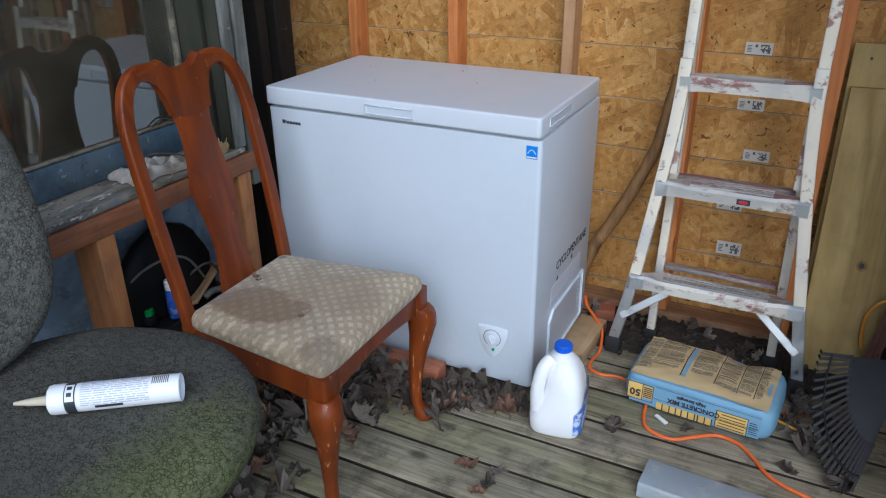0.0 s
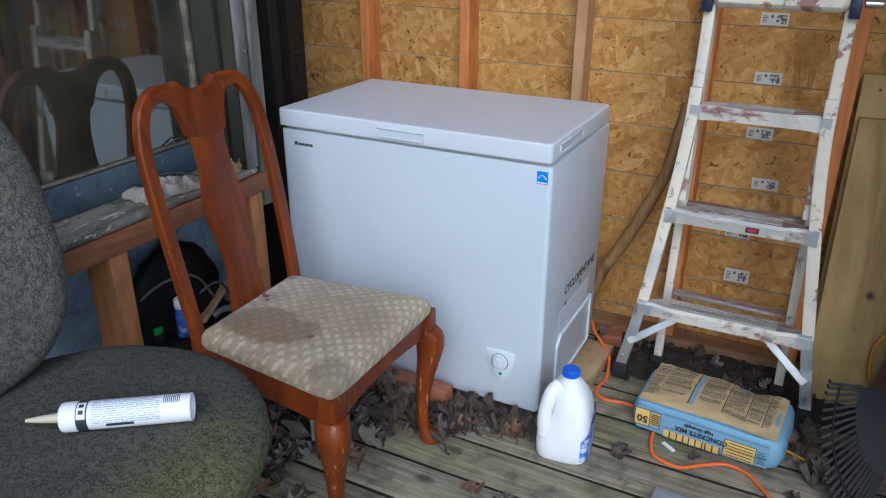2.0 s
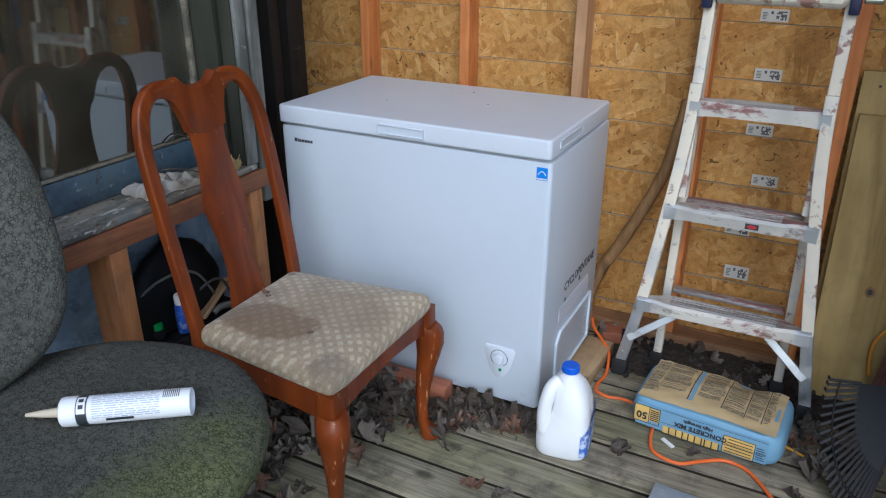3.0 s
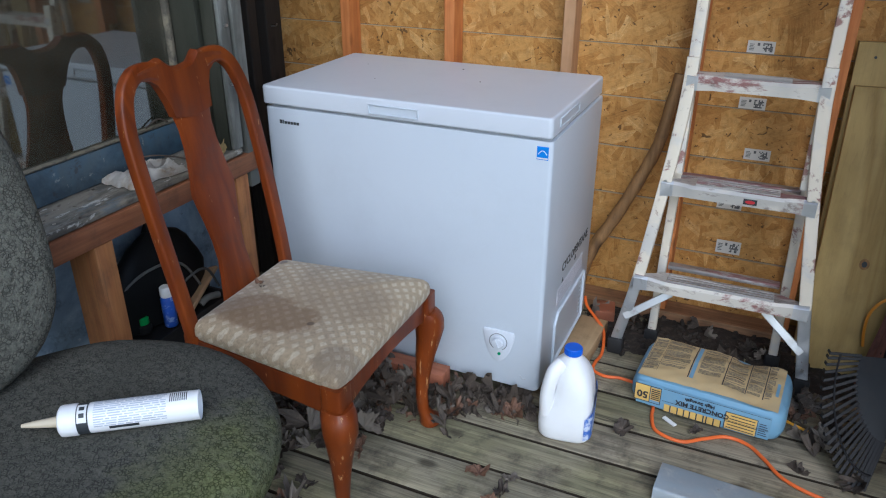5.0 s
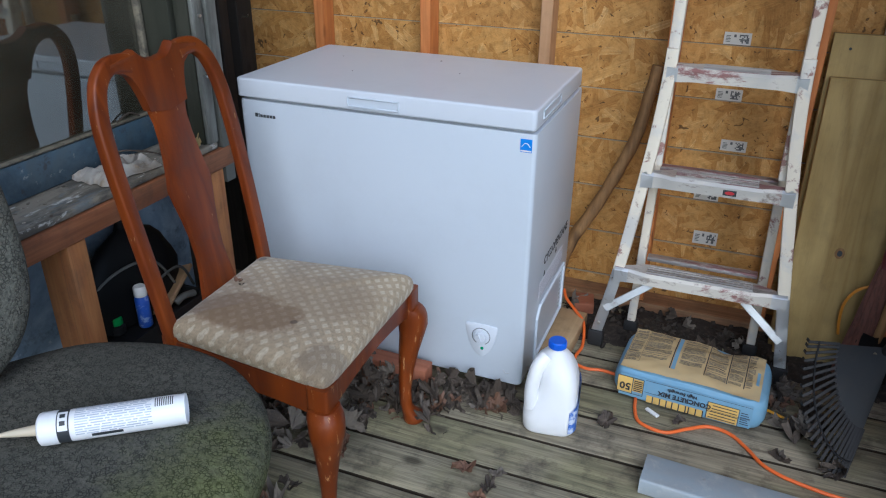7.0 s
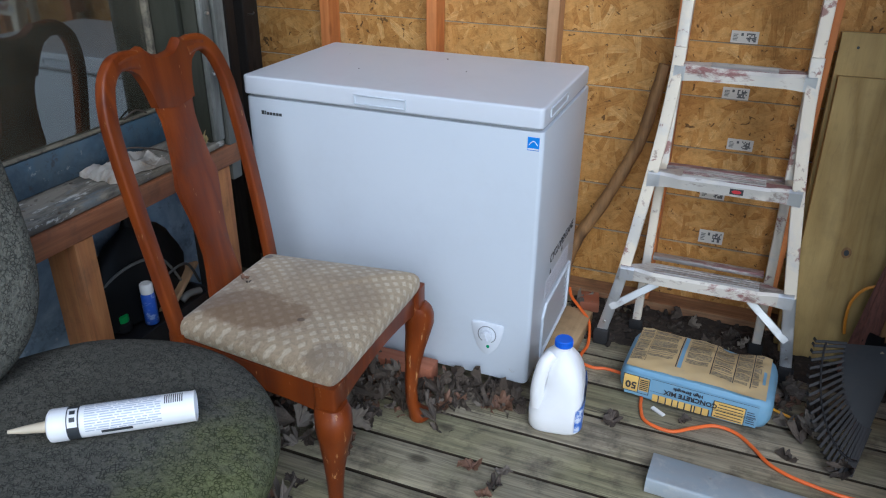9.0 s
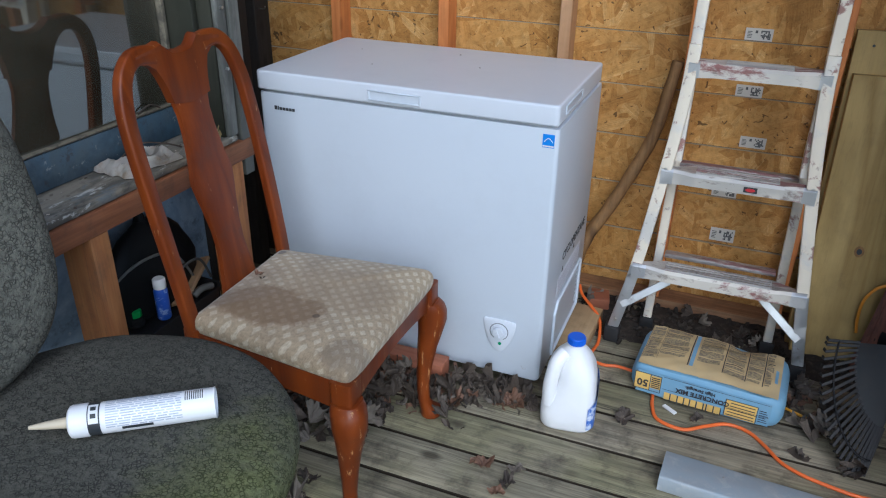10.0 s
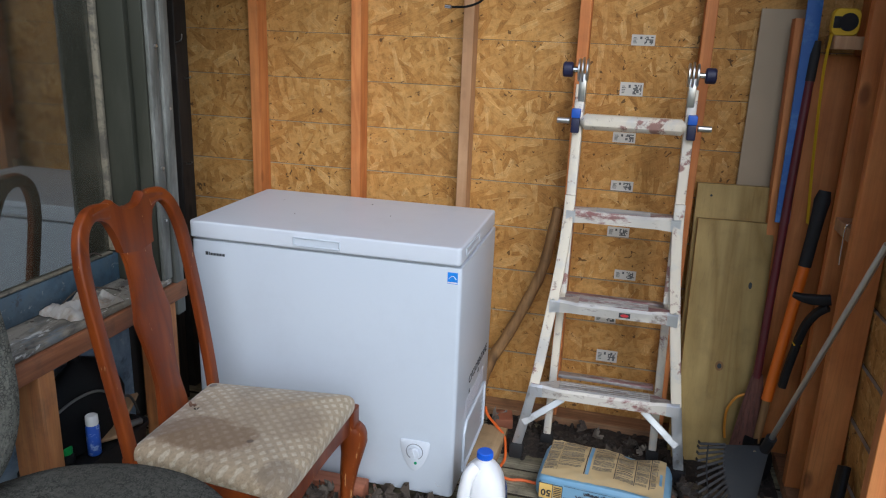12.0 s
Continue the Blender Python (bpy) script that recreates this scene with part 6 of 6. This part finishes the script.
part("tied_neck", sweep(bmesh.new(), [(-1.60, 1.385, 0.515), (-1.602, 1.39, 0.545), (-1.612, 1.40, 0.575)], circle(0.016, 10), sizes=[1.2, 0.6, 1.5]), BLACKFILM, filler_mound, world=True)
tagged(fit_, "short grey plastic pipe fitting on the tub", "fitting")
film_sheet = part("black_sheet", sweep(bmesh.new(), [(-1.80, 1.76, z) for z in (-0.02, 0.5, 1.0, 1.5, 2.0, 2.74)], rounded(0.06, 0.05, 0.015), side=(1, 0, 0), sizes=[1.2, 1.0, 1.15, 0.95, 1.1, 1.0]), BLACKFILM)
tagged(film_sheet, "gathered black plastic sheet hanging in the corner", "sheet")


# ---- dead leaves ----
def leaf_outline(rng, size, lobes):
    """Rim points of a dry oak or maple leaf, its stalk at the origin."""
    n = 36
    pts = []
    for k in range(n):
        a = math.tau * k / n
        r = 0.36 + 0.20 * abs(math.sin(a * lobes / 2 + 0.4)) ** 0.8 + rng.uniform(-0.07, 0.07)
        pts.append((size * (0.5 + r * math.cos(a) * 1.0), size * r * math.sin(a) * 0.62))
    return pts


def add_leaf(bm, rng, m, size, curl, mat=0):
    pts = leaf_outline(rng, size, rng.choice((5, 6, 7)))
    ph, fold = rng.uniform(0, 6), rng.uniform(0.1, 1.1)

    def lift(x, y):
        u, v = x / size - 0.5, y / size
        return size * (curl * (u * u * 0.9 + v * v * 1.6) + 0.11 * math.sin(u * 7 + ph) + 0.10 * math.sin(v * 9 + ph * 2) + 0.07 * math.sin(u * 19 + v * 13 + ph) + fold * abs(v) - 0.10 * math.exp(-(v / 0.05) ** 2))
    c = bm.verts.new(m @ Vector((size * 0.5, 0, lift(size * 0.5, 0))))
    mid = [bm.verts.new(m @ Vector((size * 0.5 + (x - size * 0.5) * 0.55, y * 0.55, lift(size * 0.5 + (x - size * 0.5) * 0.55, y * 0.55)))) for x, y in pts]
    rim = [bm.verts.new(m @ Vector((x, y, lift(x, y)))) for x, y in pts]
    n = len(pts)
    for i in range(n):
        j = (i + 1) % n
        for f in (bm.faces.new((c, mid[i], mid[j])), bm.faces.new((mid[i], rim[i], rim[j], mid[j]))):
            f.material_index = mat
            f.smooth = False


def litter(name, label, areas, seed, mats):
    """areas: (x, y, spread x, spread y, pile height, count)."""
    rng = random.Random(seed)
    bm = bmesh.new()
    for cx, cy, sx, sy, h, count in areas:
        for _ in range(count):
            x, y = rng.gauss(0, 0.5), rng.gauss(0, 0.5)
            x, y = max(-1, min(1, x)), max(-1, min(1, y))
            z = 0.004 + h * max(0.0, 1 - (x * x + y * y)) * rng.random()
            m = Matrix.Translation((cx + x * sx, cy + y * sy, z)) @ Euler((rng.gauss(0, 0.7), rng.gauss(0, 0.7), rng.uniform(0, 6.28))).to_matrix().to_4x4()
            add_leaf(bm, rng, m, rng.uniform(0.036, 0.085), rng.uniform(0.1, 1.7), rng.choice((0, 0, 0, 0, 0, 1, 2, 2)))
    me = bpy.data.meshes.new(name)
    bm.to_mesh(me)
    bm.free()
    for mm in mats:
        me.materials.append(mm)
    return tagged(new(name, me), label, "leaves", kind="stuff")


litter("leaf_litter", "drift of curled dead brown leaves on the deck", [
    (-1.05, 1.60, 0.26, 0.10, 0.07, 190), (-1.16, 1.46, 0.22, 0.12, 0.05, 130), (-0.66, 1.70, 0.12, 0.04, 0.035, 26), (-0.80, 1.67, 0.06, 0.03, 0.04, 12),
    (-1.25, 1.28, 0.16, 0.12, 0.03, 70), (-1.15, 1.10, 0.18, 0.14, 0.02, 55), (-0.2, 2.32, 0.34, 0.06, 0.010, 10), (0.12, 2.05, 0.05, 0.10, 0.03, 10), (-0.46, 2.34, 0.10, 0.08, 0.02, 8), (0.20, 1.92, 0.08, 0.16, 0.03, 16)], 5, [LEAFDRY, LEAFRED, LEAFGREY])

rng = random.Random(21)
for x, y, size, curl, material, turn in ((-0.655, 1.405, 0.075, 0.5, LEAFRED, 20), (-0.525, 1.435, 0.055, 0.7, LEAFGREY, 200), (-0.345, 1.715, 0.085, 0.6, LEAFDRY, 60), (-0.545, 1.345, 0.075, 0.8, LEAFDRY, 100), (-0.585, 1.33, 0.05, 0.9, LEAFRED, 10), (-0.800, 1.655, 0.085, 0.7, LEAFRED, 300), (-0.765, 1.69, 0.09, 0.8, LEAFGREY, 40), (-0.68, 1.655, 0.10, 0.7, LEAFRED, 30), (-0.60, 1.672, 0.075, 0.6, LEAFRED, 150), (-1.04, 1.20, 0.07, 0.9, LEAFDRY, 0), (-1.205, 1.235, 0.055, 0.6, LEAFRED, 80), (-0.155, 1.80, 0.05, 0.4, LEAFDRY, 33), (-1.12, 1.12, 0.035, 0.5, LEAFYELLOW, 140)):
    bm = bmesh.new()
    add_leaf(bm, rng, Matrix(), size * 0.80, curl * 0.6)
    me = bpy.data.meshes.new("dead_leaf")
    bm.to_mesh(me)
    bm.free()
    me.materials.append(material)
    ob = new("dead_leaf", me)
    ob.matrix_basis = pose(x, y, 0.0075, rng.uniform(-6, 6), rng.uniform(-6, 6), turn)
    kind = "bright yellow fallen leaf" if material is LEAFYELLOW else "curled dead brown leaf"
    tagged(ob, kind + " lying on the deck boards", "leaf", "single leaves on the deck")

# damp soil that has drifted over the boards along the wall
bm = bmesh.new()
nx, ny = 60, 16
grid = []
for i in range(nx + 1):
    col = []
    for j in range(ny + 1):
        x, v = -0.56 + 1.0 * i / nx, j / ny
        y = 2.395 - v * (0.27 + 0.10 * noise.noise(Vector((x * 5, 1.0, 2.0))))
        h = 0.016 * (1 - v) * (0.6 + noise.noise(Vector((x * 9, y * 9, 0.0)))) + 0.006 * noise.noise(Vector((x * 34, y * 34, 3.0)))
        col.append(bm.verts.new((x, y, 0.002 + max(-0.006, h - 0.006 * (v > 0.9)))))
    grid.append(col)
for i in range(nx):
    for j in range(ny):
        bm.faces.new((grid[i][j], grid[i + 1][j], grid[i + 1][j + 1], grid[i][j + 1]))
drift = part("soil_drift", bm, SOIL)
tagged(drift, "dark damp soil drifted over the deck by the wall", "soil", kind="stuff")

# flakes of paint and dirt on the sill
bm = bmesh.new()
rng = random.Random(29)
for _ in range(60):
    x, y, s = rng.uniform(-1.545, -1.425), rng.choice((rng.uniform(1.38, 1.55), rng.uniform(0.75, 1.55))), rng.uniform(0.0015, 0.0045)
    box(bm, -s, s, -s * 0.7, s * 0.7, 0, s * 0.3, m=pose(x, y, SILL, rng.uniform(-15, 15), rng.uniform(-15, 15), rng.uniform(0, 360)), mat=rng.choice((0, 1, 1, 2, 2)))
flakes = part("sill_debris", bm, [CLOTH, LEAFDRY, LEAFGREY], smooth=False)
tagged(flakes, "paint flakes and dirt scattered on the window sill", "debris", kind="stuff")

# crumbs of soil and bark along the foot of the wall
bm = bmesh.new()
rng = random.Random(17)
for _ in range(420):
    x, y = rng.uniform(-0.58, 0.44), min(2.39, max(2.12, rng.gauss(2.30, 0.07)))
    s = rng.uniform(0.004, 0.016)
    made = bmesh.ops.create_icosphere(bm, subdivisions=1, radius=s)["verts"]
    mm = pose(x, y, s * 0.45, rng.uniform(0, 360), rng.uniform(0, 360), 0) @ Matrix.Diagonal((1.3, 0.8, 0.6, 1))
    bmesh.ops.transform(bm, matrix=mm, verts=made)
crumbs = part("bark_crumbs", bm, SOIL, smooth=False)
tagged(crumbs, "dark soil and bark crumbs along the wall foot", "debris", kind="stuff")
chip = part("white_chip", boxed(-0.022, 0.022, -0.006, 0.006, 0, 0.006, 0.001, 1), TRIMWHITE)
chip.matrix_basis = pose(-0.214, 1.835, 0.001, 0, 0, -35)
tagged(chip, "small white plastic chip lying on the deck", "chip")
for k, (x, y, z, s, mm) in enumerate(((-1.215, 1.340, 0.472, 0.026, LEAFRED), (-1.185, 1.318, 0.474, 0.014, LEAFDRY))):
    bm = bmesh.new()
    add_leaf(bm, rng, Matrix(), s, 1.2)
    me = bpy.data.meshes.new("leaf_scrap")
    bm.to_mesh(me)
    bm.free()
    me.materials.append(mm)
    ob = new("leaf_scrap", me)
    ob.matrix_basis = pose(x, y, z, 10, 12, 50 * k)
    tagged(ob, "scrap of dry leaf on the chair seat", "leaf", "leaf scraps on the chair")


for k, (x, y, z, size, mm) in enumerate(((-1.470, 1.530, SILL + 0.004, 0.050, LEAFYELLOWED), (-1.485, 1.500, SILL + 0.003, 0.038, LEAFDRY), (-1.505, 1.545, SILL + 0.003, 0.034, LEAFYELLOWED), (-1.560, 1.447, 0.8108, 0.030, LEAFDRY))):
    bm = bmesh.new()
    add_leaf(bm, rng, Matrix(), size, 1.0)
    me = bpy.data.meshes.new("sill_leaf")
    bm.to_mesh(me)
    bm.free()
    me.materials.append(mm)
    ob = new("sill_leaf", me)
    ob.matrix_basis = pose(x, y, z, 0, 0, 70 * k)
    tagged(ob, "crumpled dry leaf lying on the window sill", "leaf", "leaves on the sill")
for pts in ([(-1.545, 1.30, SILL + 0.004), (-1.535, 1.36, SILL + 0.030), (-1.500, 1.41, SILL + 0.022), (-1.480, 1.45, SILL + 0.004)], [(-1.556, 1.40, 0.812), (-1.552, 1.44, 0.826), (-1.548, 1.47, 0.812)]):
    ob = part("twig", tube(pts, 0.0022, 6, 4), LEAFDRY)
    tagged(ob, "thin dark twig lying on the window sill", "twig", "twigs on the sill")
for y, z, tall in ((2.289, 0.925, 0.010), (2.269, 1.373, 0.030), (2.31, 1.244, 0.010)):
    ob = part("bent_nail", tube([(-1.795, y - 0.012, z), (-1.770, y - 0.016, z + tall * 0.3), (-1.765, y - 0.016, z + tall)], 0.0022, 6, 3), STEEL, corner)
    tagged(ob, "bright bent nail")


# ---- printed stickers on the siding boards ----
STICKPAPER = plain("sticker_paper", (0.55, 0.53, 0.48), 0.6, vary=0.06)
STICKINK = plain("sticker_ink", (0.09, 0.09, 0.09), 0.6, vary=0.2)
def board_sticker(x, z, w, h, board, seed):
    rng = random.Random(seed)
    t = (z - COURSES[0]) % COURSE / COURSE
    y = BACK + 0.0105 * (1 - t) - 0.0012
    bm = boxed(x - w / 2, x + w / 2, y - 0.0006, y + 0.0006, z - h / 2, z + h / 2)
    for r in range(5):
        a = x - w / 2 + 0.006
        box(bm, a, a + rng.uniform(0.12, 0.2) * w, y - 0.0012, y, z - h * 0.30 + r * h * 0.12, z - h * 0.245 + r * h * 0.12, mat=1)
    box(bm, x - w * 0.14, x - w * 0.05, y - 0.0012, y, z + h * 0.1, z + h * 0.33, mat=1)
    for i in range(7):
        for j in range(6):
            if rng.random() < 0.62:
                a, c = x + w * 0.06 + i * w * 0.052, z - h * 0.36 + j * h * 0.118
                box(bm, a, a + w * 0.050, y - 0.0012, y, c, c + h * 0.112, mat=1)
    return part("sticker", bm, [STICKPAPER, STICKINK], board, "white printed board sticker", smooth=False)


for k, (x, z) in enumerate(((-0.150, 1.443), (-0.172, 1.278), (-0.180, 1.110), (-0.170, 0.937), (-0.166, 0.766), (-0.125, 0.605), (-0.180, 0.428), (-0.160, 0.274), (-0.168, 0.098))):
    i = int((z - COURSES[0]) / COURSE)
    tall = 0.047 if k in (1, 7) else 0.036
    board_sticker(x, z, 0.078, tall, boards_north[i], 30 + k)


# ---- pieces of the floor ----
PITCH = 0.1507
rng = random.Random(11)
deck_meshes = []
for k in range(5):
    bm = boxed(-1.235, 1.235, -0.0711, 0.0711, -0.028, 0.0, 0.003, 2)
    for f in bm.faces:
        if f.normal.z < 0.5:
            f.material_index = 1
    deck_meshes.append(bm)
deck_data = []
for bm in deck_meshes:
    shaded(bm)
    me = bpy.data.meshes.new("deck_board")
    bm.to_mesh(me)
    bm.free()
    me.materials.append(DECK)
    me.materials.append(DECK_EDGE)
    deck_data.append(me)
y = 1.2975 + PITCH / 2 - PITCH * 12
row = 0
while y < 2.47:
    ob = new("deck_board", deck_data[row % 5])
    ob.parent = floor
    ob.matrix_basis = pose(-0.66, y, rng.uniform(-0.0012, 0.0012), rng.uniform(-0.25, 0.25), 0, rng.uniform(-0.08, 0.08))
    y += PITCH
    row += 1
